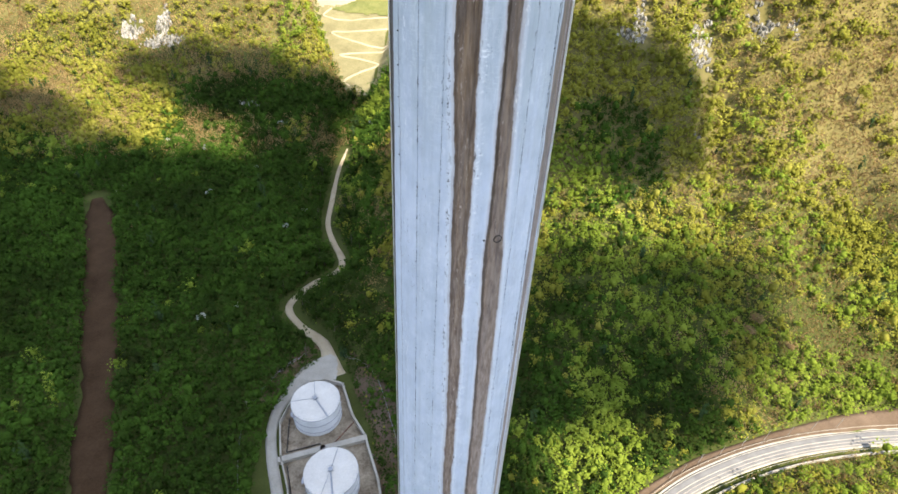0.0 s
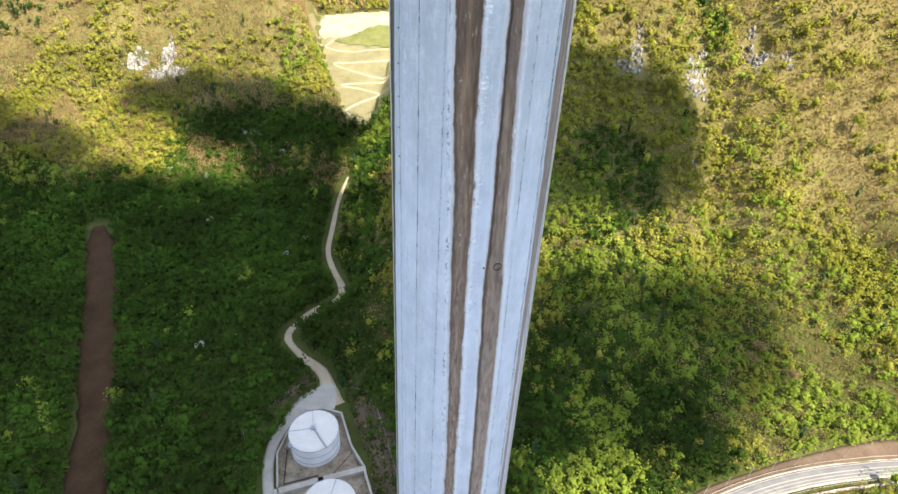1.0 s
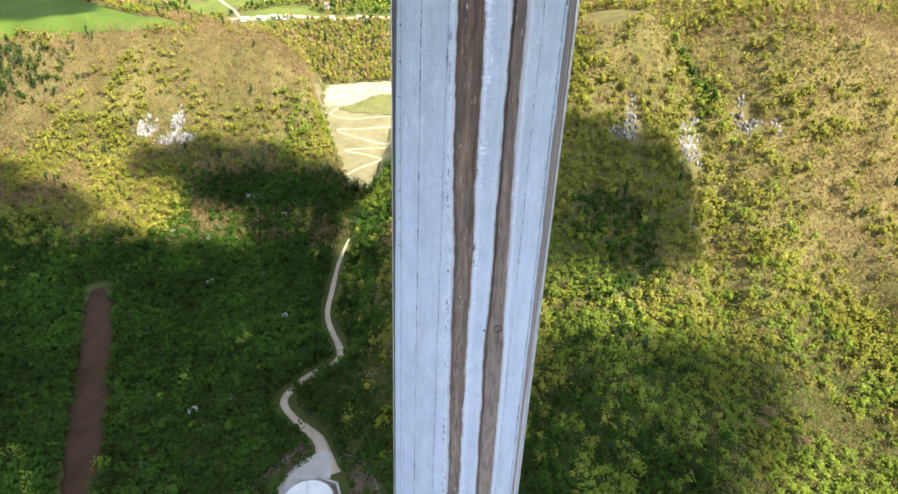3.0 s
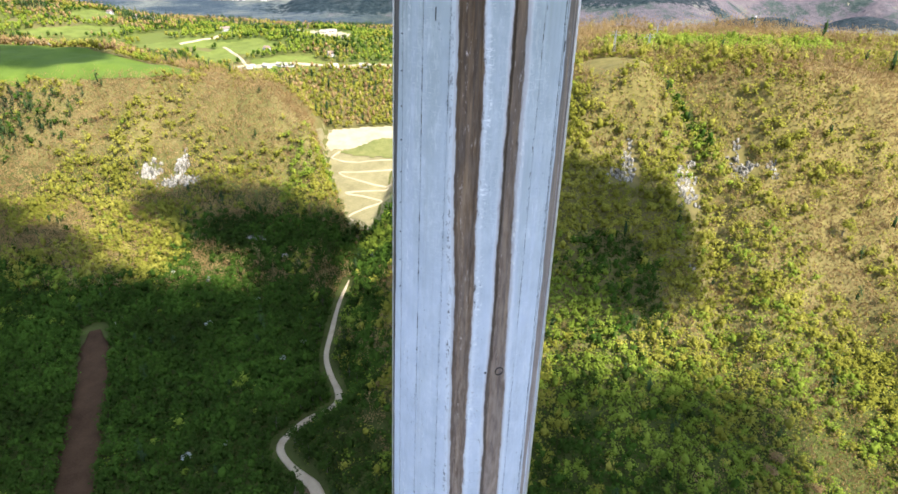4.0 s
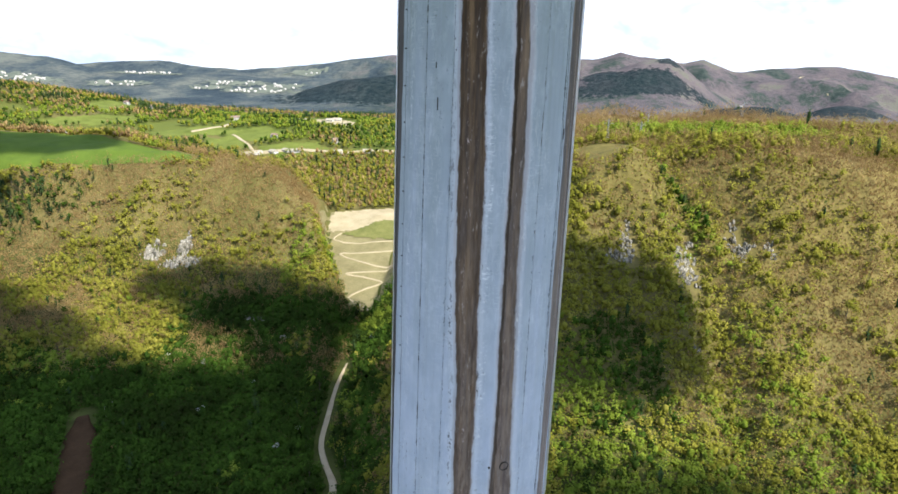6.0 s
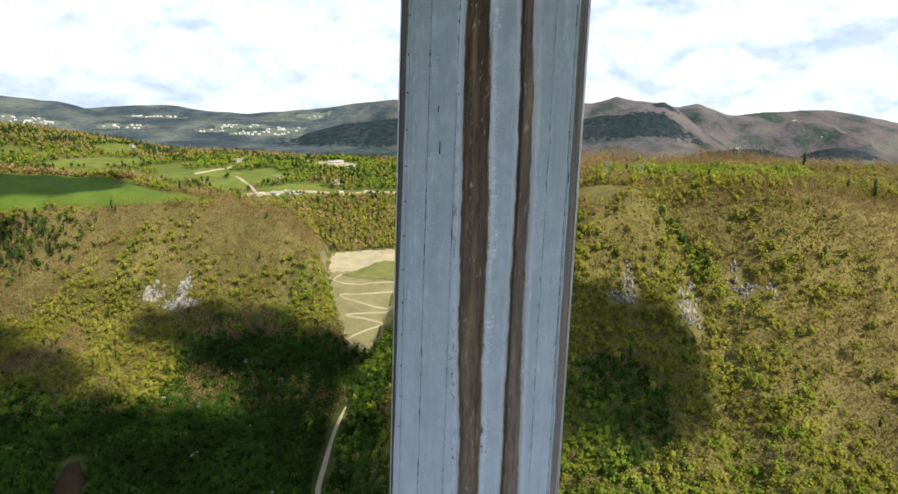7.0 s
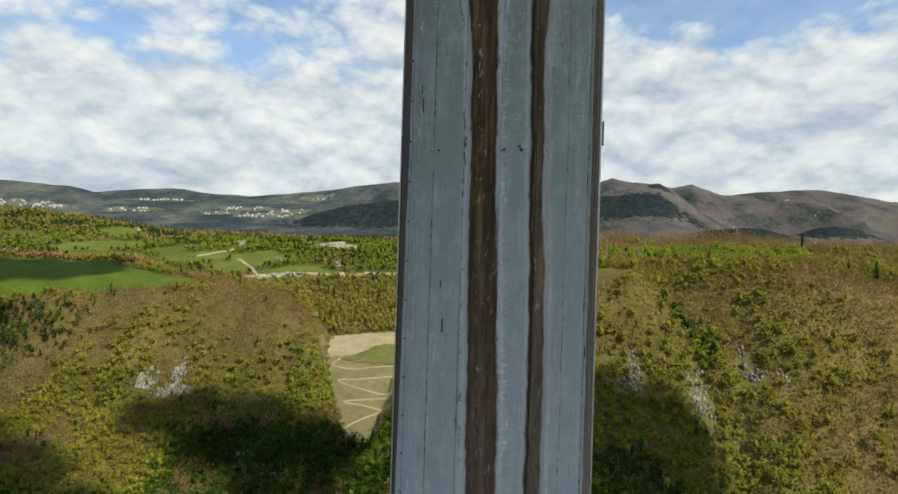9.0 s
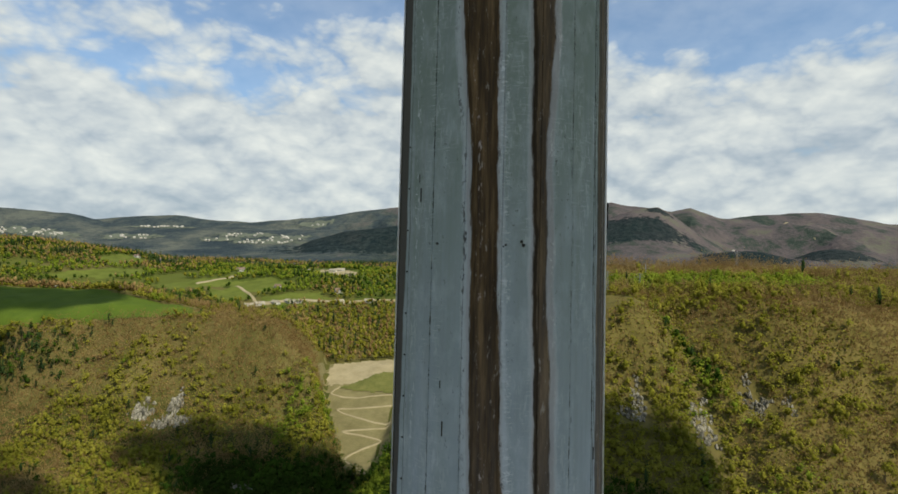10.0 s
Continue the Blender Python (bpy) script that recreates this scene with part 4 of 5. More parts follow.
def build_tank(x, y, turn, pipes):
    tank = thing("storage_tank", "large white cylindrical oil storage tank with a shallow domed roof", "storage tank", (x, y, lay(x, y, 0.3)), "tanks in the walled yard")
    tank.rotation_euler.z = turn
    r, h = 10.1, 10.8
    bm = bmesh.new()
    ring(bm, r, 0, h)
    part("shell", bm, TANK_WALL, tank, "pale grey-white riveted steel shell")
    bm = bmesh.new()
    bmesh.ops.create_cone(bm, cap_ends=True, segments=48, radius1=r + 0.12, radius2=0.5, depth=1.5, matrix=Matrix.Translation((0, 0, h + 0.75)))
    part("roof", bm, TANK_WHITE, tank, "white conical steel roof")
    for z in (2.2, 6.2, 10.3):
        bm = bmesh.new()
        ring(bm, r + 0.14, z, z + 0.22)
        part("stiffening_ring", bm, STEEL, tank)
    def roof_z(d):
        return h + 1.5 * (1 - d / r)
    walkway = put_mesh("walkway", mesh_of("walkway", [(-0.3, 0, roof_z(0) + 0.1), (0.3, 0, roof_z(0) + 0.1), (0.3, r, h + 0.1), (-0.3, r, h + 0.1), (-0.3, 0, roof_z(0)), (0.3, 0, roof_z(0)), (0.3, r, h), (-0.3, r, h)], [(0, 1, 2, 3), (7, 6, 5, 4), (0, 3, 7, 4), (1, 5, 6, 2)], STEEL), tank, "grey grating walkway with handrails")
    for s in (-0.3, 0.3):
        bm = bmesh.new()
        rod(bm, (s, 1.2, roof_z(1.2) + 1.0), (s, r, h + 1.0), 0.05, 6)
        for d in np.linspace(1.2, r, 6):
            rod(bm, (s, d, roof_z(d)), (s, d, roof_z(d) + 1.0), 0.04, 6)
        part("handrail", bm, STEEL, walkway)
    for a in (radians(w) - turn for w in pipes):
        bm = bmesh.new()
        rod(bm, (0, 0, h + 1.6), (r * math.cos(a), r * math.sin(a), h + 0.25), 0.09, 6)
        part("roof_pipe", bm, STEEL, tank)
    bm = bmesh.new()
    ring(bm, 0.9, h + 1.4, h + 2.1, 16)
    part("vent_hood", bm, STEEL, tank)
    bm = bmesh.new()
    for i in range(10):
        a = i * math.tau / 10
        rod(bm, (1.4 * math.cos(a), 1.4 * math.sin(a), h + 1.2), (1.4 * math.cos(a), 1.4 * math.sin(a), h + 2.3), 0.04, 5)
        b = a + math.tau / 10
        rod(bm, (1.4 * math.cos(a), 1.4 * math.sin(a), h + 2.3), (1.4 * math.cos(b), 1.4 * math.sin(b), h + 2.3), 0.04, 5)
    part("vent_railing", bm, STEEL, tank)
    # rim railing all round
    bm = bmesh.new()
    for i in range(36):
        a, b = i * math.tau / 36, (i + 1) * math.tau / 36
        rod(bm, (r * math.cos(a), r * math.sin(a), h), (r * math.cos(a), r * math.sin(a), h + 1.0), 0.03, 5)
        rod(bm, (r * math.cos(a), r * math.sin(a), h + 1.0), (r * math.cos(b), r * math.sin(b), h + 1.0), 0.03, 5)
    part("rim_railing", bm, STEEL, tank)
    # stair winding up the shell
    stair = put_mesh("stair", mesh_of("stair", [(r + 0.1, -0.3, 0), (r + 0.9, -0.3, 0), (r + 0.9, 0, 0.1), (r + 0.1, 0, 0.1)], [(0, 1, 2, 3)], STEEL), tank, "steel stair winding up the shell")
    n = 54
    for i in range(n):
        a, z = -1.0 + 1.25 * i / n, h * (i + 1) / n
        bm = bmesh.new()
        box(bm, (0.9, 0.26, 0.05), (0, 0, 0))
        ob = part("tread", bm, STEEL, stair)
        ob.matrix_local = Matrix.Rotation(a, 4, "Z") @ Matrix.Translation((r + 0.5, 0, z))
    return tank


build_tank(-50.3, 141.5, radians(-140), (104, 186))
build_tank(-38.2, 109.8, radians(194), (84, 258))


def build_wall(points, name, label, thick=0.6, tall=2.0, mat=CONCRETE):
    bm = bmesh.new()
    line = [Vector((x, y, 0)) for x, y in points]
    for a, b in zip(line, line[1:]):
        d = b - a
        box(bm, (d.length + thick * 0.9, thick, tall + 0.6), ((a.x + b.x) / 2, (a.y + b.y) / 2, tall / 2 - 0.3 + 0.3), math.atan2(d.y, d.x), 0.05)
    ob = part(name, bm, mat, None, label)
    return tagged(ob, category="wall", kind="structure")


YARD_OUTLINE = [(-50.8, 160), (-42.2, 157.5), (-35.3, 141), (-29.0, 131.8), (-21.1, 112), (-17, 96), (-52, 96), (-55.3, 107.6), (-61.3, 121), (-65.5, 136.6), (-63.6, 146.6), (-57, 158.6)]
yard_mesh = mesh_of("tank_yard", [(x, y, 0.32) for x, y in YARD_OUTLINE] + [(x, y, -2) for x, y in YARD_OUTLINE], [tuple(range(11, -1, -1))] + [(i, (i + 1) % 12, 12 + (i + 1) % 12, 12 + i) for i in range(12)], YARD)
put_mesh("tank_yard", yard_mesh, None, "stained concrete yard floor inside the tank walls", "yard", "structure")
build_wall([(-57, 158.6), (-63.6, 146.6), (-65.5, 136.6), (-61.3, 121), (-55.3, 107.6), (-52, 96)], "yard_wall", "grey concrete containment wall round the tanks")
build_wall([(-57, 158.6), (-50.8, 160), (-42.2, 157.5), (-35.3, 141), (-29.0, 131.8), (-21.1, 112), (-17, 96)], "yard_wall", "grey concrete containment wall round the tanks", 0.9, 2.2)
build_wall([(-61, 119.6), (-45, 125), (-28.8, 130.4)], "dividing_wall", "broad concrete wall dividing the tank yard", 2.4, 2.0)


def build_run(points, r, z, mat, name, label, category):
    """A pipe or kerb along the yard floor, on short saddles."""
    line = thing(name, label, category)
    for a, b in zip(points, points[1:]):
        bm = bmesh.new()
        rod(bm, (*a, z), (*b, z), r, 8)
        part("pipe", bm, mat, line)
        n = max(2, int(math.dist(a, b) / 3.0))
        for k in range(n + 1):
            f = k / n
            bm = bmesh.new()
            box(bm, (0.3, 0.5, z - 0.3 + r), (a[0] + (b[0] - a[0]) * f, a[1] + (b[1] - a[1]) * f, (0.3 + z - r) / 2), math.atan2(b[1] - a[1], b[0] - a[0]), 0.02)
            part("saddle", bm, CONCRETE, line)


RUST_PAINT = two_scale("red_oxide_paint", (0.10, 0.03, 0.018), (0.19, 0.065, 0.04), 2.0, 0.3, rough=0.7)
build_run([(-33.8, 139.8), (-41.5, 127.6)], 0.16, 0.75, RUST_PAINT, "pipeline", "rusty red pipeline across the tank yard floor", "pipe")
# two dark runs added in place of the shadow and drain lines by the walls
build_run([(-62.2, 139.5), (-59.6, 123.6), (-46.6, 127.9)], 0.2, 0.7, DARK_STEEL, "pipeline", "dark run added for the shadow and drain line along the yard wall", "pipe")
build_run([(-58.0, 117.6), (-54.5, 108.0), (-51.5, 99.0)], 0.2, 0.7, DARK_STEEL, "pipeline", "dark run added for the shadow and drain line along the yard wall", "pipe")
build_run([(-27.5, 126.0), (-22.5, 121.5)], 0.14, 0.7, DARK_STEEL, "pipeline", "short dark pipeline beside the second tank", "pipe")
put_mesh("yard_lane", ribbon([(-50, 170), (-58, 167), (-63, 158), (-68, 146), (-68.5, 134), (-65, 121), (-59, 106), (-55, 94)], [9, 8, 5, 4.4, 4.4, 4.4, 4.4, 4.4], CONCRETE, "yard_lane", up=0.38, level=True), None, "grey concrete lane beside the tank yard", "lane", "structure")
put_mesh("forecourt", patch("forecourt", [(-62, 160), (-61.5, 166), (-59, 171), (-55, 174), (-51, 176), (-48, 174.5), (-46.5, 170), (-46, 161), (-52, 161)], CONCRETE, 0.42, 0.6, 0.3), None, "grey concrete forecourt where the track ends", "forecourt", "structure")


# ---- rock outcrops ----
def build_outcrop(x, y, wide, tall, seed, label):
    """A broken limestone face: ranks of upright ribs and slabs that stand out of the slope, with loose blocks below."""
    rng = random.Random(seed)
    crag = thing("rock_outcrop", label, "rock", (0, 0, 0), "pale crags on the slopes")
    count = max(6, int(wide * tall / (5 if seed > 3 else 8)))
    lean = rng.uniform(-0.25, 0.25)
    for k in range(count):
        a, d = k * 2.4 + rng.uniform(-0.4, 0.4), math.sqrt((k + 0.5) / count)
        bx, by = x + math.cos(a) * d * wide * 0.5, y + math.sin(a) * d * tall * 0.5
        if noise.noise(Vector((bx * 0.16, by * 0.16, seed))) < (-0.34 if seed < 4 else -0.16):
            continue
        big = 1.7 if seed < 4 else 1.0
        w, h = rng.uniform(0.6, 1.7) * big, rng.uniform(1.0, 2.8) * big
        shape = Matrix.Translation((bx, by, lay(bx, by) + h * 0.25)) @ Matrix.Rotation(rng.uniform(-0.5, 0.5), 4, "Z") @ Matrix.Rotation(lean + rng.uniform(-0.2, 0.2), 4, "Y") @ Matrix.Rotation(-0.35, 4, "X") @ Matrix.Diagonal((w, w * 0.8, h, 1))
        bm = bmesh.new()
        for _ in range(22):
            q = Vector((rng.gauss(0, 1), rng.gauss(0, 1), rng.gauss(0, 1))).normalized() * rng.uniform(0.75, 1.15)
            bm.verts.new(shape @ Vector((q.x, max(min(q.y, 0.7), -0.7), q.z)))
        hull = bmesh.ops.convex_hull(bm, input=bm.verts)
        bmesh.ops.delete(bm, geom=[v for v in hull["geom_interior"] if isinstance(v, bmesh.types.BMVert)], context="VERTS")
        part("rock_rib", bm, ROCK, crag)
    for k in range(int(2 + wide * tall / 90)):
        bm = bmesh.new()
        bmesh.ops.create_icosphere(bm, subdivisions=2, radius=1.0)
        bx, by = x + rng.uniform(-0.6, 0.6) * wide, y + rng.uniform(-0.75, 0.4) * tall
        s = rng.uniform(0.5, 1.3)
        for v in bm.verts:
            v.co = v.co * (1 + 0.5 * noise.noise(v.co * 1.7 + Vector((seed, k, 0)))) * s + Vector((bx, by - 0.8, lay(bx, by) + s * 0.5))
        part("boulder", bm, ROCK, crag)
    return crag


CRAGS = ((-289, 518, 20, 20, 1, "pale fractured limestone crag on the wooded slope"), (-262, 526, 13, 22, 2, "upright white limestone face above the ledge"), (-256, 505, 36, 16, 3, "jutting grey-white limestone ledge"), (112, 323, 10, 22, 4, "narrow grey limestone face below the bluff"), (103, 318, 12, 8, 5, "low limestone face half hidden by scrub"), (146, 316, 18, 22, 6, "pale ribbed limestone crag on the slope"), (151, 331, 5, 9, 7, "slim limestone pillar above the crag"), (180, 330, 12, 20, 8, "dark-topped limestone crag with scrub"), (185, 324, 12, 9, 9, "pale limestone ledge below the crag"), (198, 321, 7, 9, 10, "small grey limestone boulder on the slope"), (139, 275, 2.5, 5, 11, "single slim pale rock on the slope"), (-158, 420, 16, 6, 12, "scattered pale scree on the shaded slope"), (-125, 395, 10, 5, 13, "scattered pale scree on the shaded slope"))
for x, y, wide, tall, seed, label in CRAGS:
    build_outcrop(x, y, wide, tall, seed, label)


# ---- trees ----
def leaf_cloud(centres, radii, heights, count, size, rng, gaps=0.55, upright=0.0):
    """Many small leaf triangles round each crown centre, in clumps, with gaps between."""
    n = len(centres)
    lobes = 7
    lobe = rng.normal(size=(n, lobes, 3))
    lobe /= np.linalg.norm(lobe, axis=-1, keepdims=True)
    lobe[..., 2] = np.abs(lobe[..., 2]) * 0.9 - 0.15
    lobe[..., 1] -= 0.12
    lobe *= rng.uniform(0.35, 0.85, (n, lobes, 1))
    pick = rng.integers(0, lobes, (n, count))
    p = np.take_along_axis(lobe, pick[..., None], 1)
    d = rng.normal(size=(n, count, 3))
    d /= np.linalg.norm(d, axis=-1, keepdims=True)
    p = p + d * gaps * rng.uniform(0.45, 1.0, (n, count, 1)) ** 0.5
    scale = np.stack([radii, radii, heights], -1)[:, None]
    p = (p * scale + centres[:, None]).reshape(-1, 3)
    m = len(p)
    face = d.reshape(-1, 3) * 0.5 + (0, -0.15, 0.72) + rng.normal(size=(m, 3)) * (0.25 + upright)
    face /= np.linalg.norm(face, axis=-1, keepdims=True)
    a = np.cross(face, rng.normal(size=(m, 3)))
    a[:, 2] += upright * 3
    a /= np.linalg.norm(a, axis=-1, keepdims=True)
    b = np.cross(a, face)
    b /= np.linalg.norm(b, axis=-1, keepdims=True)
    s = np.repeat(size * np.ones(n), count)[:, None] * rng.uniform(0.6, 1.35, (m, 1))
    wide = 1.0 - 0.8 * upright
    v = np.stack([p + a * s * 0.62, p - a * s * 0.38 + b * s * 0.5 * wide, p - a * s * 0.38 - b * s * 0.5 * wide], 1).reshape(-1, 3)
    return v, np.arange(len(v)).reshape(-1, 3)


def crown_bodies(centres, radii, heights, rng):
    """The dense inside of each crown: an uneven many-sided body that the outer leaves cover."""
    g = (1 + 5**0.5) / 2
    base = np.array([(-1, g, 0), (1, g, 0), (-1, -g, 0), (1, -g, 0), (0, -1, g), (0, 1, g), (0, -1, -g), (0, 1, -g), (g, 0, -1), (g, 0, 1), (-g, 0, -1), (-g, 0, 1)]) / (1 + g * g) ** 0.5
    tri = np.array([(0, 11, 5), (0, 5, 1), (0, 1, 7), (0, 7, 10), (0, 10, 11), (1, 5, 9), (5, 11, 4), (11, 10, 2), (10, 7, 6), (7, 1, 8), (3, 9, 4), (3, 4, 2), (3, 2, 6), (3, 6, 8), (3, 8, 9), (4, 9, 5), (2, 4, 11), (6, 2, 10), (8, 6, 7), (9, 8, 1)])
    n = len(centres)
    v = base[None] * rng.uniform(0.45, 1.15, (n, 12, 1)) * np.stack([radii, radii, heights], -1)[:, None] + centres[:, None]
    return v.reshape(-1, 3), (tri[None] + np.arange(n)[:, None, None] * 12).reshape(-1, 3)


SPREAD = np.random.default_rng(11)


def stand(x0, x1, y0, y1, gap):
    """Jittered places for trees on wooded ground."""
    gx, gy = np.meshgrid(np.arange(x0, x1, gap), np.arange(y0, y1, gap))
    x = gx.ravel() + SPREAD.uniform(-0.5, 0.5, gx.size) * gap
    y = gy.ravel() + SPREAD.uniform(-0.5, 0.5, gx.size) * gap
    keep = ~open_ground(x, y)
    for cx, cy, wide, tall, _, _ in CRAGS:
        keep &= ((x - cx) / (wide * 0.55)) ** 2 + ((y - cy + 1.5 + 0.2 * tall) / (tall * 0.65)) ** 2 > 0.9 + 0.5 * SPREAD.uniform(-1, 1, len(x))
    return x[keep], y[keep]


def in_view(x, y):
    return np.abs(x) < 0.84 * y + 95


KINDS = {"valley": LEAF_LOW, "slope": LEAF_OLIVE, "young": LEAF_BRIGHT, "bare": TWIG, "conifer": CONIFER}
LABELS = {"valley": "dense deep green broadleaf wood on the valley floor and as painted shade on the slopes", "slope": "olive-green spring scrub wood covering the slopes", "young": "bright young green trees among the wood", "bare": "leafless brown trees along the upper slopes", "conifer": "scattered dark conifers in the wood"}
heap = {k: [] for k in KINDS}


def growth(x, y, z):
    """The kind of plant at each place: 0 valley, 1 slope, 2 young, 3 bare, 4 conifer."""
    n = len(x)
    chance, loose = SPREAD.uniform(size=n), SPREAD.normal(size=n)
    west = x < gorge_x(y)
    up = np.clip((z - 12) / 90, 0, 1)
    # shares of leafless and of bright green trees drift over the slopes in long runs
    run = wave(np.where(west, x + 0.2 * y, x + y), np.where(west, y * 0.45, (x - y) * 0.3), 34, 61, 3) + 0.7 * wave(x, y, 80, 62, 3)
    green = wave(x, y * 0.6, 38, 83, 3) + 0.4 * wave(x, y, 13, 84, 2)
    bare = np.where(west, -0.12 + 0.14 * up, -0.34 + 0.58 * step(80, 200, x) * step(215, 300, y)) + 0.75 * run
    # groves of tall leafless trees on the shoulder and the flank of the western hill
    for cx, cy, rx, ry in ((-205, 570, 44, 42), (-160, 605, 26, 45), (-430, 500, 60, 50), (-345, 410, 44, 30), (-330, 590, 30, 22)):
        bare = bare + 0.7 * np.exp(-((x - cx) / rx) ** 2 - ((y - cy) / ry) ** 2)
    young = -0.36 + 0.8 * green + 0.3 * (1 - up) * step(60, 130, x)
    for cx, cy, rx, ry, much in ((-287, 354, 22, 13, 1.5), (72, 222, 34, 16, 0.9), (66, 262, 24, 16, 0.5), (190, 150, 40, 26, 0.9), (-130, 520, 26, 40, 0.5), (150, 240, 20, 16, 0.4)):
        young = young + much * np.exp(-((x - cx) / rx) ** 2 - ((y - cy) / ry) ** 2)
    kind = np.where(bare + 0.26 * loose > 0, 3, np.where(young + 0.2 * SPREAD.normal(size=n) > 0.12, 2, 1))
    # deep green on the valley floor and in the shady lower gorge, and where shade is painted
    floor_and_shade = np.where(west, 1.25 * up + 0.46 * step(290, 375, y), up * 1.7 + 0.16 + 0.4 * step(100, 170, x)) + 0.22 * wave(x, y, 45, 64, 3) + 0.08 * loose
    # two slope patches forced to the darkest leaves as painted cloud shade
    floor_and_shade = floor_and_shade - 0.62 * np.exp(-((x + 150) / 66) ** 2 - ((y - 428) / 44) ** 2) - 1.3 * np.exp(-((x - 92) / 58) ** 2 - ((y - 280) / 40) ** 2)
    low = floor_and_shade < 0.36
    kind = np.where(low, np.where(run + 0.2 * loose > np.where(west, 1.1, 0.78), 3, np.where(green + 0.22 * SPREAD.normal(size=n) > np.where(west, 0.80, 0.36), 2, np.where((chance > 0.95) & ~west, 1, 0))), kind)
    # brown plateau to the east with one light green glade
    plateau = (x > 60) & (y > 375) & (y < 900)
    kind = np.where(plateau, np.where(wave(x, y, 60, 65, 3) + 0.4 * loose > -0.35, 3, 1), kind)
    glade = plateau & (np.hypot((x - 225) / 95, (y - 462) / 50) < 1 + 0.35 * wave(x, y, 30, 66, 2))
    kind = np.where(glade, np.where(chance < 0.8, 2, 1), kind)
    gully = np.abs((x - 128) * 0.77 + (y - 372) * 0.64 - 5) < 5
    kind = np.where(gully & (x > 120) & (x < 165) & (y < 376) & (y > 320), np.where(chance < 0.5, 0, 2), kind)
    nose = (x > 85) & (x < 132) & (y > 325) & (y < 376)
    kind = np.where(nose, np.where(chance < 0.6, 3, 1), kind)
    # the slope behind the quarry, then farmland woods
    kind = np.where((y > 660) & (y < 930) & (x > -260) & (x < 80), np.where(chance < 0.34, 3, np.where(chance > 0.95, 4, 1)), kind)
    far = (y > 780) & ~((x > 60) & (y < 900)) & ~((x > -260) & (y < 930))
    patches = wave(x, y, 110, 67, 4) + 0.25 * loose
    kind = np.where(far, np.where(patches > 0.6, 3, np.where(wave(x, y, 70, 68, 3) + 0.3 * loose > 0.15, 2, np.where(chance < 0.6, 0, 1))), kind)
    hill = far & (x < -560 - 80 * patches) & (y > 1135 + 60 * patches)
    kind = np.where(hill, np.where(wave(x, y, 50, 72, 2) > 0.42, 4, np.where(chance < 0.4, 0, np.where(chance < 0.75, 1, 3))), kind)
    kind = np.where(y > 1700, np.where(patches > -0.1, np.where(chance < 0.4, 1, 3), 4), kind)
    # a dark clump of conifers and deep green broadleaf trees on the western rim
    clump = np.hypot((x + 450) / 74, (y - 556) / 34) < 1 + 0.5 * wave(x, y, 14, 73, 2)
    kind = np.where(clump & (chance < 0.5), np.where(loose > 0, 4, 0), kind)
    # tall brown trees on the knolls at the edge of the plateau
    knoll = (np.hypot((x - 168) / 34, (y - 575) / 34) < 1) | (np.hypot((x - 268) / 60, (y - 560) / 36) < 1)
    kind = np.where(knoll, 3, kind)
    firs = far & (wave(x, y, 60, 70, 2) + 0.2 * loose > 0.72)
    return np.where(firs | (chance > np.where(y > 850, 0.985, 0.994)), 4, kind)


def plant(x, y, gap, count, size):
    """Adds the crowns of trees at these places to the wood."""
    z = height(x, y)
    kind = growth(x, y, z)
    for k, name in enumerate(KINDS):
        sel = kind == k
        if not sel.any():
            continue
        n = int(sel.sum())
        r = gap * np.clip(SPREAD.lognormal(-0.36, 0.36, n), 0.32, 1.3) * (0.85 if name == "bare" else 1.0)
        r = np.minimum(r, 5.2)
        h = r * SPREAD.uniform(1.0, 1.6, n) * {"conifer": 1.8, "bare": 1.5}.get(name, 1.0)
        lift = h * 0.7 + SPREAD.uniform(0.2, 0.7, n) * gap * 0.5
        c = np.stack([x[sel], y[sel], z[sel] + lift], -1)
        cnt = int(count * (0.95 if name == "bare" else 1.0))
        heap[name].append(leaf_cloud(c, r * (0.55 if name == "conifer" else 1.0), h, cnt, size * (0.9 if name == "bare" else 1.0), SPREAD, upright=0.75 if name == "bare" else 0.0))
        # the dense inside of the crowns, fuller far off where little else shows
        far = y.min() > 690
        if far or name != "bare":
            slim = {"conifer": 0.3, "bare": 0.55}.get(name, 0.62 if far else 0.46)
            heap[name].append(crown_bodies(c, r * slim, h * (0.42 if name == "bare" else 0.62 if far else 0.5), SPREAD))


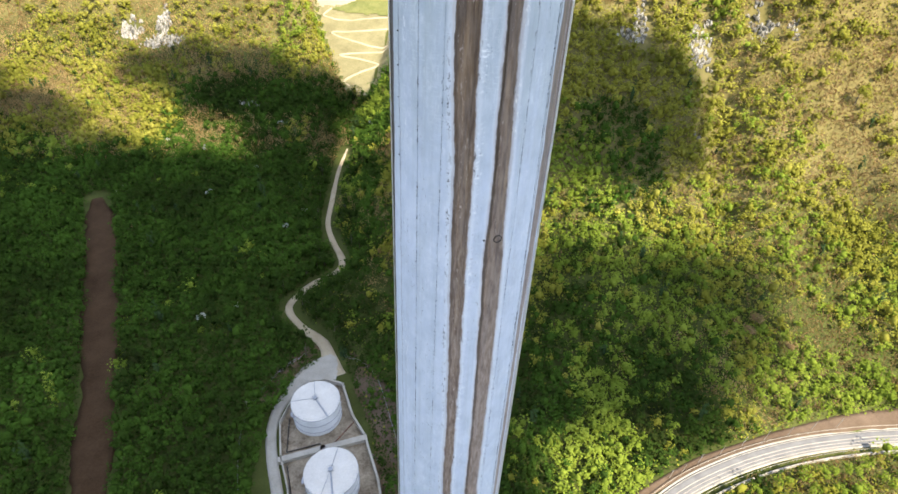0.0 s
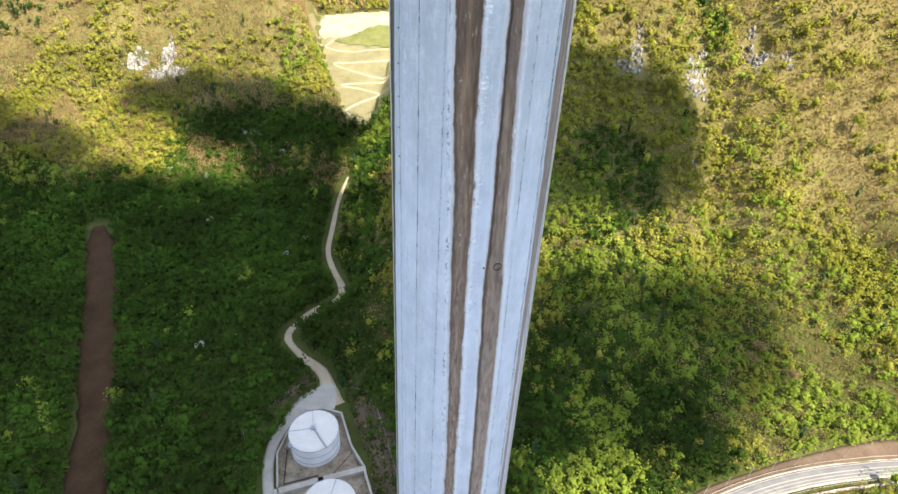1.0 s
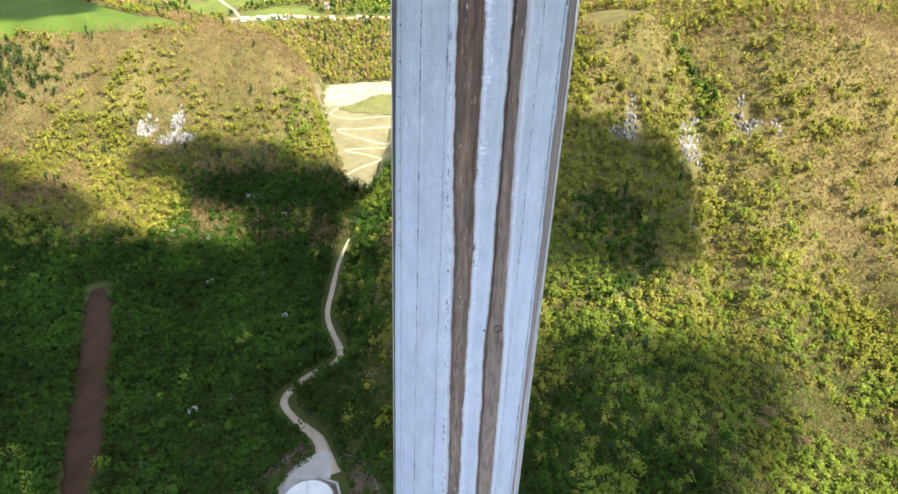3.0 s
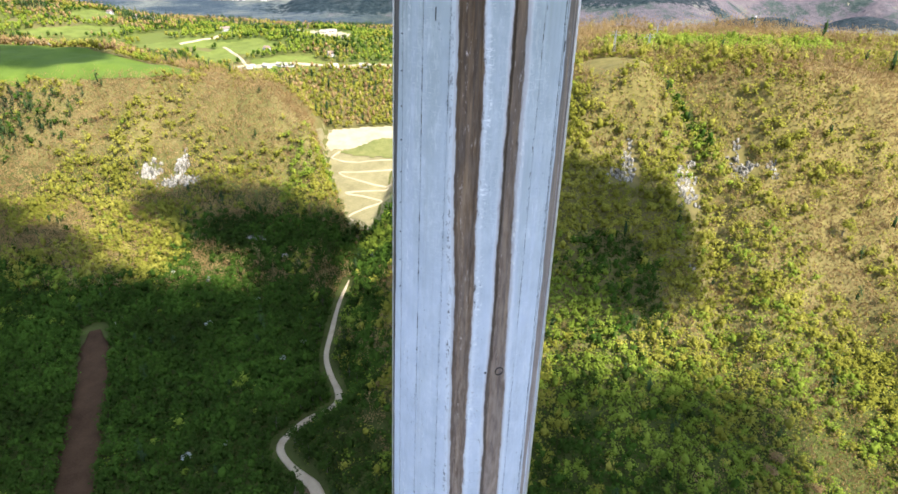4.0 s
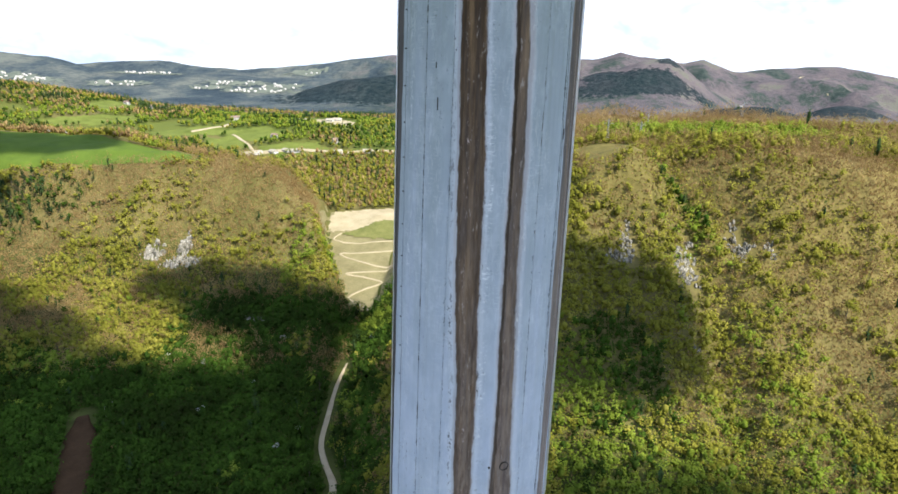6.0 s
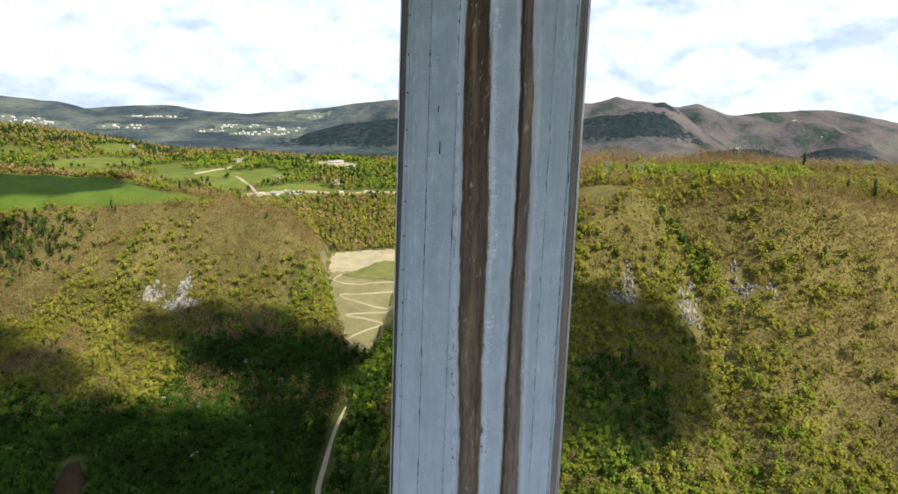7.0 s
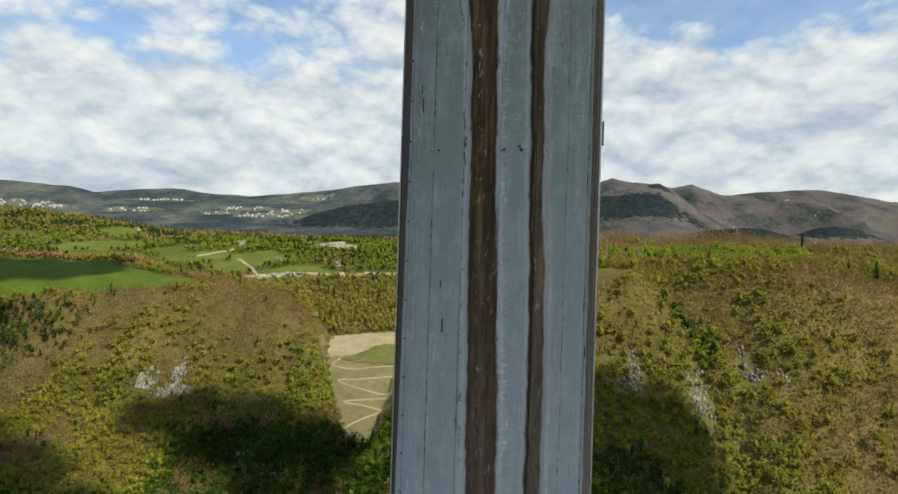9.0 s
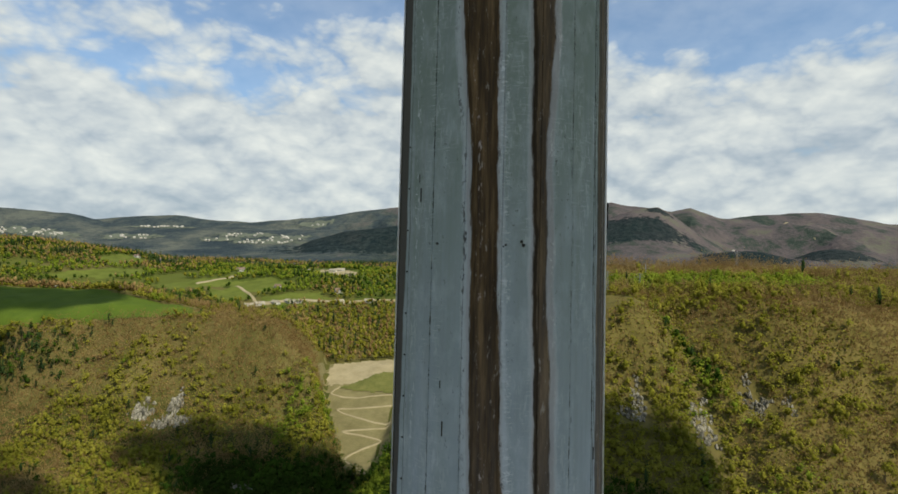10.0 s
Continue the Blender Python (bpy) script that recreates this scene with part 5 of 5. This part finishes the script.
for x0, x1, y0, y1, gap, count, size in ((-330, 330, 88, 215, 3.9, 44, 0.92), (-480, 420, 215, 330, 3.8, 40, 1.0), (-560, 460, 330, 470, 4.4, 36, 1.16), (-680, 640, 470, 700, 5.6, 32, 1.42), (-1000, 900, 700, 930, 7.0, 26, 1.7), (-1400, 1150, 930, 1600, 8.4, 18, 1.8), (-2500, 2400, 1600, 2200, 19.0, 10, 3.0)):
    x, y = stand(x0, x1, y0, y1, gap)
    keep = in_view(x, y)
    # open dry grass with single bushes on the nose of the bluff
    nose = step(84, 96, x) * (1 - step(126, 134, x)) * step(335, 350, y) * (1 - step(374, 380, y))
    # dead scrub and bare soil on the banks beside the tank yard
    bank = inside(x, y, DRY_BANK) | inside(x, y, WEST_BANK)
    keep &= ~(bank & (SPREAD.uniform(size=len(x)) < 0.86))
    # dry grass between the bushes high on the eastern slope
    ribs = wave(x + y, (x - y) * 0.25, 30, 63, 3)
    dry = step(165, 235, x) * step(262, 305, y) * (1 - step(365, 385, y)) * step(-0.25, 0.25, ribs)
    # fields between hedges and copses in the open country
    hedge = (np.abs(wave(x, y * 1.5, 170, 74, 2)) < 0.06) | (np.abs(wave(x * 0.8, y * 1.5, 120, 75, 2)) < 0.07)
    copse = (wave(x + 0.35 * y, y * 1.4, 90, 69, 2) < 0.06) | ((x < -600) & (y > 1135))
    fields = np.where(hedge | copse, 0.0, 1.0) * step(930, 950, y) * (1 - step(1560, 1600, y))
    keep &= SPREAD.uniform(size=len(x)) > np.maximum(np.maximum(0.6 * nose, 0.5 * dry), 0.985 * fields)
    plant(x[keep], y[keep], gap, count, size)


def undergrowth(x0, x1, y0, y1, per, size):
    """Low scrub between the trees, leaf by leaf, in the colours of the trees round about."""
    n = int((x1 - x0) * (y1 - y0) * per)
    x, y = SPREAD.uniform(x0, x1, n), SPREAD.uniform(y0, y1, n)
    thin = wave(x, y, 6.0, 71, 2) + 0.5 * SPREAD.normal(size=n) > -0.6
    x, y = x[thin], y[thin]
    free = ~open_ground(x, y) & in_view(x, y) & ~((x > 88) & (x < 130) & (y > 342) & (y < 376) & (SPREAD.uniform(size=len(x)) < 0.35))
    for cx, cy, wide, tall, _, _ in CRAGS:
        free &= ((x - cx) / (wide * 0.5)) ** 2 + ((y - cy + 2) / (tall * 0.6)) ** 2 > 0.8
    x, y = x[free], y[free]
    z = height(x, y)
    kind = np.array(list(KINDS))[growth(x, y, z)]
    for name in ("slope", "valley", "bare", "young"):
        sel = kind == name
        m = int(sel.sum())
        c = np.stack([x[sel], y[sel], z[sel] + SPREAD.uniform(0.1, 1.8, m)], -1)
        heap[name].append(leaf_cloud(c, np.full(m, 0.5), np.full(m, 0.4), 1, size, SPREAD, upright=0.5 if name == "bare" else 0.0))


undergrowth(-330, 330, 95, 215, 1.4, 1.0)
undergrowth(-480, 420, 215, 330, 1.5, 1.2)
undergrowth(-560, 460, 330, 470, 1.4, 1.4)
undergrowth(-680, 640, 470, 640, 0.7, 1.6)

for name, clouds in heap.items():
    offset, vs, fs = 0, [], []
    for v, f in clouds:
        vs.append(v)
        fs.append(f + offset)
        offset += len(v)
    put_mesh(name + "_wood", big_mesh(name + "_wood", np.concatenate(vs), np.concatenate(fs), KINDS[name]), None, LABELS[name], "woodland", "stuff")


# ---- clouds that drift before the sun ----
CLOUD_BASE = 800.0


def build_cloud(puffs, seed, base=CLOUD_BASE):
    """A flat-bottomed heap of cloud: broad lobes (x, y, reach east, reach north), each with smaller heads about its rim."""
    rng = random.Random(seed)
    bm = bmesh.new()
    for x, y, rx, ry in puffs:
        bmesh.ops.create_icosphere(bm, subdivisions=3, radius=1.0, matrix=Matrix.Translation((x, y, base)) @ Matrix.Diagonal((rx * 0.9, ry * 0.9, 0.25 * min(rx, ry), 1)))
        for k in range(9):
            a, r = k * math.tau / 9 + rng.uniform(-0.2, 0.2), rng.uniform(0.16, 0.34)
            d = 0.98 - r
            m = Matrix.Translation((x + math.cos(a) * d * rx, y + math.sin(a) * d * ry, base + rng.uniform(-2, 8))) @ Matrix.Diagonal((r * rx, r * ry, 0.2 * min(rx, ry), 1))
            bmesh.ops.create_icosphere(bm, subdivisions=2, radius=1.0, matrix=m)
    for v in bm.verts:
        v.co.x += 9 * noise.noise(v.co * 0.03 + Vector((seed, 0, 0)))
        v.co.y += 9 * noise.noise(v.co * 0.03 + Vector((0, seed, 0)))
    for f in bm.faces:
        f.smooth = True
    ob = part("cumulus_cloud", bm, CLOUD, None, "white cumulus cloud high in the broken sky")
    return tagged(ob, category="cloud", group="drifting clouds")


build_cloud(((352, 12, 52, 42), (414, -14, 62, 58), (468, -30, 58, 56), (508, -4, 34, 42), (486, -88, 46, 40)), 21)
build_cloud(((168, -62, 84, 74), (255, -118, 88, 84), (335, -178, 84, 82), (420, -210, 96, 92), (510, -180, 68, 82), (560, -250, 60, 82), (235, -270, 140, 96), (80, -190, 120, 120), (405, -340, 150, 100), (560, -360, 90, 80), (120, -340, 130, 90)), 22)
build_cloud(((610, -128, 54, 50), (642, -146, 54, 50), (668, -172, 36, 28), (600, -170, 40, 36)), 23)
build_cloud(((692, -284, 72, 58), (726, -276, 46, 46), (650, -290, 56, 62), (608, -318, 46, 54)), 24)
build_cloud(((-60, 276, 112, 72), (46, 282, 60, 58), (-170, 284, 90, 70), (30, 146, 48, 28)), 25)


# ---- single trees ----
def build_tree(kind, crown_r, crown_h, trunk_h, seed, leaf, label):
    """A tapered trunk with limbs and a loose crown of leaves."""
    rng = np.random.default_rng(seed)
    tree = thing("tree", label, "tree", (0, 0, 0), "single trees in the valley")
    bm = bmesh.new()
    rod(bm, (0, 0, -0.8), (0.15, 0.1, trunk_h), 0.28, 8, 0.17)
    rod(bm, (0.15, 0.1, trunk_h), (0.3, -0.1, trunk_h + crown_h * 1.2), 0.17, 7, 0.04)
    for k in range(7):
        a = k * 2.4
        z0 = trunk_h * 0.8 + k * crown_h * 0.14
        rod(bm, (0.15, 0.05, z0), (math.cos(a) * crown_r * 0.75, math.sin(a) * crown_r * 0.75, z0 + crown_h * 0.5), 0.09, 5, 0.02)
    part("trunk", bm, BARK, tree)
    v, f = leaf_cloud(np.array([[0.15, 0, trunk_h + crown_h * 0.7]]), np.array([crown_r]), np.array([crown_h]), 420, leaf, rng, 0.42)
    put_mesh("crown", big_mesh("crown", v, f, KINDS[kind] if kind in KINDS else BLOSSOM), tree)
    return tree


def scatter_trees(proto, places, seed):
    """Stands the first tree at the first place and its copies at the others."""
    rng = random.Random(seed)
    for k, (x, y) in enumerate(places):
        s = rng.uniform(0.75, 1.25)
        m = Matrix.Translation((x, y, lay(x, y) - 0.1)) @ Matrix.Rotation(rng.uniform(0, math.tau), 4, "Z") @ Matrix.Diagonal((s, s, s * rng.uniform(0.9, 1.15), 1))
        if k == 0:
            proto.matrix_basis = m
        else:
            copy_thing(proto, m).scale = m.to_scale()


def belt(line, gap, off, jitter, seed):
    """Places beside a line."""
    rng = random.Random(seed)
    pts = smooth_line(line, gap)
    side = sideways(pts)
    return [tuple(p + s * (off + rng.uniform(-jitter, jitter))) for p, s in zip(pts, side)]


scatter_trees(build_tree("young", 3.2, 3.4, 3.0, 1, 0.5, "bright green broadleaf tree beside the valley road"), belt(ROAD[2:8], 9.0, 14.0, 3.0, 1) + belt(ROAD[1:8], 11.0, 21.0, 4.0, 2), 1)
scatter_trees(build_tree("valley", 3.4, 3.8, 3.4, 2, 0.52, "dense fresh green broadleaf tree by the gravel track"), belt(TRACK[2:13], 10.0, 9.0, 2.5, 3) + belt(TRACK[2:13], 10.0, -9.0, 2.5, 4), 2)
scatter_trees(build_tree("blossom", 2.2, 2.3, 2.2, 3, 0.42, "small tree in white blossom in the wood"), [(-94, 270), (-118, 194), (-104, 204), (-88, 291), (-150, 300), (-128, 330), (-170, 352), (-200, 360), (-60, 415), (-536, 742), (-520, 750)], 3)
scatter_trees(build_tree("slope", 4.2, 4.0, 3.0, 4, 0.6, "rounded olive-green tree standing above the scrub"), [(272, 382), (250, 392), (300, 400), (-297, 372), (-310, 380), (-285, 366), (-140, 560), (215, 300), (225, 285)], 4)
scatter_trees(build_tree("bare", 3.0, 3.2, 2.6, 5, 0.5, "grey leafless bush tree on the lower slope"), [(153, 187), (158, 192), (149, 193), (-340, 540), (-360, 560), (170, 178)], 5)
scatter_trees(build_tree("conifer", 2.4, 6.5, 3.0, 6, 0.6, "dark slim conifer above the rim of the slope"), [(-205, 470), (-165, 455), (-238, 480)] + [(-462 + 22 * math.cos(k * 2.4) * math.sqrt(k / 24), 566 + 26 * math.sin(k * 2.4) * math.sqrt(k / 24)) for k in range(26)], 6)


# ---- houses, masts, posts ----
def build_house(wide, deep, tall, wall_mat, roof_mat, label):
    house = thing("house", label, "house", (0, 0, 0), "village houses")
    bm = bmesh.new()
    box(bm, (wide, deep, tall + 1.0), (0, 0, tall / 2 - 0.5), 0, 0.05)
    part("wall", bm, wall_mat, house)
    r, o = tall + deep * 0.34, 0.6
    v = [(-wide / 2 - o, -deep / 2 - o, tall - 0.35), (wide / 2 + o, -deep / 2 - o, tall - 0.35), (wide / 2 + o, 0, r), (-wide / 2 - o, 0, r), (wide / 2 + o, deep / 2 + o, tall - 0.35), (-wide / 2 - o, deep / 2 + o, tall - 0.35), (-wide / 2 - o, 0, r - 0.3), (wide / 2 + o, 0, r - 0.3)]
    put_mesh("roof", mesh_of("roof", v, [(0, 1, 2, 3), (3, 2, 4, 5), (0, 3, 5), (1, 4, 2), (0, 5, 4, 1)], roof_mat), house)
    for f in (-0.3, 0.0, 0.3):
        for z in (1.5, 4.2)[: 2 if tall > 4.5 else 1]:
            bm = bmesh.new()
            box(bm, (1.2, 0.14, 1.3), (f * wide, -deep / 2 - 0.02, z))
            part("window", bm, GLASS_DARK, house)
    bm = bmesh.new()
    box(bm, (0.7, 0.7, 2.0), (wide * 0.22, deep * 0.12, r - 0.2))
    part("chimney_stack", bm, ROOF_TILE, house)
    return house


def settle(proto, places, seed):
    rng = random.Random(seed)
    for k, (x, y) in enumerate(places):
        m = Matrix.Translation((x, y, lay(x, y, 0.2))) @ Matrix.Rotation(rng.uniform(-0.7, 0.7), 4, "Z")
        if k == 0:
            proto.matrix_basis = m
        else:
            copy_thing(proto, m)


def hamlet(n, cx, cy, sx, sy, seed):
    rng = random.Random(seed)
    return [(cx + rng.uniform(-sx, sx), cy + rng.uniform(-sy, sy)) for _ in range(n)]


settle(build_house(11, 9, 5.6, HOUSE_WALL, ROOF_TILE, "white rendered house with a red tiled roof"), hamlet(2, -250, 985, 90, 14, 1) + hamlet(4, -700, 1290, 40, 20, 2) + hamlet(2, -440, 1170, 30, 30, 3) + [(-672, 812), (-690, 820)], 1)
settle(build_house(15, 9, 3.2, HOUSE_WALL, CONCRETE, "low pale farm building with a pale sheet roof"), [(-338, 914), (-321, 917), (-296, 922), (-276, 930), (-262, 930), (-190, 930), (-140, 934)] + hamlet(4, -262, 1150, 45, 18, 5) + [(-650, 806)], 2)
VILLAGES = ((-2289, 2880, 110, 40, 14), (-2110, 2850, 80, 30, 8), (-1690, 2880, 90, 40, 8), (-1680, 3170, 110, 50, 12), (-1225, 2860, 60, 30, 3), (-1113, 2955, 90, 40, 9), (-960, 2810, 110, 35, 14), (-880, 2910, 70, 40, 8), (-1025, 4000, 80, 50, 3))
settle(build_house(10, 8, 6.0, HOUSE_WALL, HOUSE_WALL, "pale house of a far mountain village"), [p for k, (cx, cy, sx, sy, n) in enumerate(VILLAGES) for p in hamlet(int(n * 1.5), cx, cy, sx * 1.2, sy, 40 + k)] + hamlet(4, 1850, 3250, 180, 120, 9), 3)


def far_patch(name, cx, cy, rx, ry, mat, label, category):
    """An open clearing on a far mountainside."""
    ring = [(cx + rx * math.cos(k * math.tau / 14) * (1 + 0.25 * math.sin(k * 2.3 + cx)), cy + ry * math.sin(k * math.tau / 14)) for k in range(14)]
    put_mesh(name, patch(name, ring, mat, 2.0, min(26.0, ry * 0.3), min(ry * 0.8, 60.0)), None, label, category, "structure")


for cx, cy, sx, sy, n in VILLAGES:
    far_patch("mountain_pasture", cx, cy, sx * 1.8, sy * 1.4, FAR_FIELD, "pale cleared fields round a mountain village", "pasture")
for cx, cy, rx, ry in ((2266, 3714, 16, 8), (2300, 3490, 16, 9), (1864, 3194, 9, 9)):
    far_patch("mountain_scree", cx, cy, rx, ry, PALE, "pale bare ground high on the mountain", "scree")


def build_mast(x, y, tall):
    mast = thing("power_pylon", "slim grey steel lattice power pylon on the plateau", "pylon", (x, y, lay(x, y)), "pylons on the plateau")
    half = 1.1
    for sx in (-1, 1):
        for sy in (-1, 1):
            bm = bmesh.new()
            rod(bm, (sx * half, sy * half, -0.5), (sx * 0.2, sy * 0.2, tall), 0.09, 5)
            part("leg", bm, STEEL, mast)
    n = 9
    for side in range(4):
        bm = bmesh.new()
        for k in range(n):
            z0, z1 = tall * k / n, tall * (k + 1) / n
            h0, h1 = half + (0.2 - half) * k / n, half + (0.2 - half) * (k + 1) / n
            a, b = [(-1, -1), (1, -1), (1, 1), (-1, 1)][side], [(1, -1), (1, 1), (-1, 1), (-1, -1)][side]
            rod(bm, (a[0] * h0, a[1] * h0, z0), (b[0] * h1, b[1] * h1, z1), 0.05, 4)
            rod(bm, (b[0] * h0, b[1] * h0, z0), (a[0] * h1, a[1] * h1, z1), 0.05, 4)
        part("bracing", bm, STEEL, mast)
    for z, w in ((tall * 0.78, 4.2), (tall * 0.9, 3.2)):
        bm = bmesh.new()
        rod(bm, (-w, 0, z), (w, 0, z), 0.08, 5)
        rod(bm, (-w, 0, z), (0, 0, z + 1.2), 0.05, 5)
        rod(bm, (w, 0, z), (0, 0, z + 1.2), 0.05, 5)
        part("cross_arm", bm, STEEL, mast)


for x, y, tall in ((122, 432, 17), (146, 428, 14), (176, 500, 19), (290, 560, 18), (452, 640, 19)):
    build_mast(x, y, tall)


def build_guardrail(line, off, name, label):
    rail = thing(name, label, "guardrail", (0, 0, 0))
    pts = smooth_line(line, 4.0)
    side = sideways(pts)
    pts = pts + side * off
    base = height(*(smooth_line(line, 4.0).T)) + 0.5
    for k, (p, z) in enumerate(zip(pts, base)):
        bm = bmesh.new()
        box(bm, (0.14, 0.14, 1.6), (p[0], p[1], z + 0.1), 0, 0.02)
        part("post", bm, STEEL, rail)
    for (p, z), (q, w) in zip(zip(pts, base), list(zip(pts, base))[1:]):
        bm = bmesh.new()
        d = Vector((q[0] - p[0], q[1] - p[1], w - z))
        bmesh.ops.create_cube(bm, size=1.0, matrix=Matrix.Translation(((p[0] + q[0]) / 2, (p[1] + q[1]) / 2, (z + w) / 2 + 0.75)) @ d.to_track_quat("X", "Z").to_matrix().to_4x4() @ Matrix.Diagonal((d.length, 0.08, 0.34, 1)))
        part("beam", bm, ROAD_EDGE, rail)


build_guardrail(ROAD[1:9], -4.9, "guardrail", "pale steel guardrail along the upper edge of the road")
build_guardrail(ROAD[1:9], 5.4, "guardrail", "pale steel guardrail along the lower edge of the road")


def build_pole(x, y, tall, lean, label, arm=True):
    pole = thing("utility_pole", label, "pole", (x, y, lay(x, y)), "poles along the road")
    bm = bmesh.new()
    rod(bm, (0, 0, -0.6), (lean, lean * 0.4, tall), 0.13, 8, 0.09)
    part("shaft", bm, ROAD_EDGE, pole)
    if arm:
        bm = bmesh.new()
        rod(bm, (lean - 0.9, lean * 0.4, tall - 0.5), (lean + 0.9, lean * 0.4, tall - 0.5), 0.07, 6)
        part("cross_arm", bm, BARK, pole)
    return pole


for (x, y), k in zip(belt(ROAD[2:8], 20.0, -6.0, 0.3, 8), range(9)):
    build_pole(x, y, 6.5, 0.4 + 0.1 * (k % 3), "pale wooden utility pole beside the road")
for x, y in ((-81, 143), (-208, 296), (-206, 301), (-90, 205)):
    build_pole(x, y, 7.0, 0.2, "pale weathered utility pole at the edge of the wood")


def build_fence(line, label):
    """A wire fence: thin posts with three wires."""
    fence = thing("wire_fence", label, "fence", (0, 0, 0))
    pts = smooth_line(line, 4.0)
    zs = height(pts[:, 0], pts[:, 1])
    for p, z in zip(pts, zs):
        bm = bmesh.new()
        rod(bm, (p[0], p[1], z - 0.4), (p[0], p[1], z + 1.9), 0.07, 6)
        part("post", bm, CONCRETE, fence)
    for h in (0.5, 1.1, 1.8):
        bm = bmesh.new()
        for (p, z), (q, w) in zip(zip(pts, zs), list(zip(pts, zs))[1:]):
            rod(bm, (p[0], p[1], z + h), (q[0], q[1], w + h), 0.03, 4)
        part("wire", bm, STEEL, fence)


build_fence([(-46, 176), (-36, 170), (-26, 158), (-19, 140), (-12, 120), (-8, 100)], "thin wire fence round the tank yard clearing")
build_fence([(-62, 176), (-72, 164), (-80, 146), (-80, 128), (-74, 106)], "thin wire fence beside the tank yard lane")
DEAD_SCRUB = two_scale("dead_scrub", (0.045, 0.034, 0.018), (0.15, 0.10, 0.055), 5.0, 0.6, bumps=0.8, reach=0.3)
put_mesh("dry_bank", patch("dry_bank", DRY_BANK, DEAD_SCRUB, 0.12, 1.0, 2.5), None, "dry brown bank of dead scrub beside the tank yard", "bank", "structure")
put_mesh("dry_bank", patch("dry_bank", WEST_BANK, DEAD_SCRUB, 0.12, 1.0, 2.5), None, "dry brown bank of dead scrub above the forecourt", "bank", "structure")
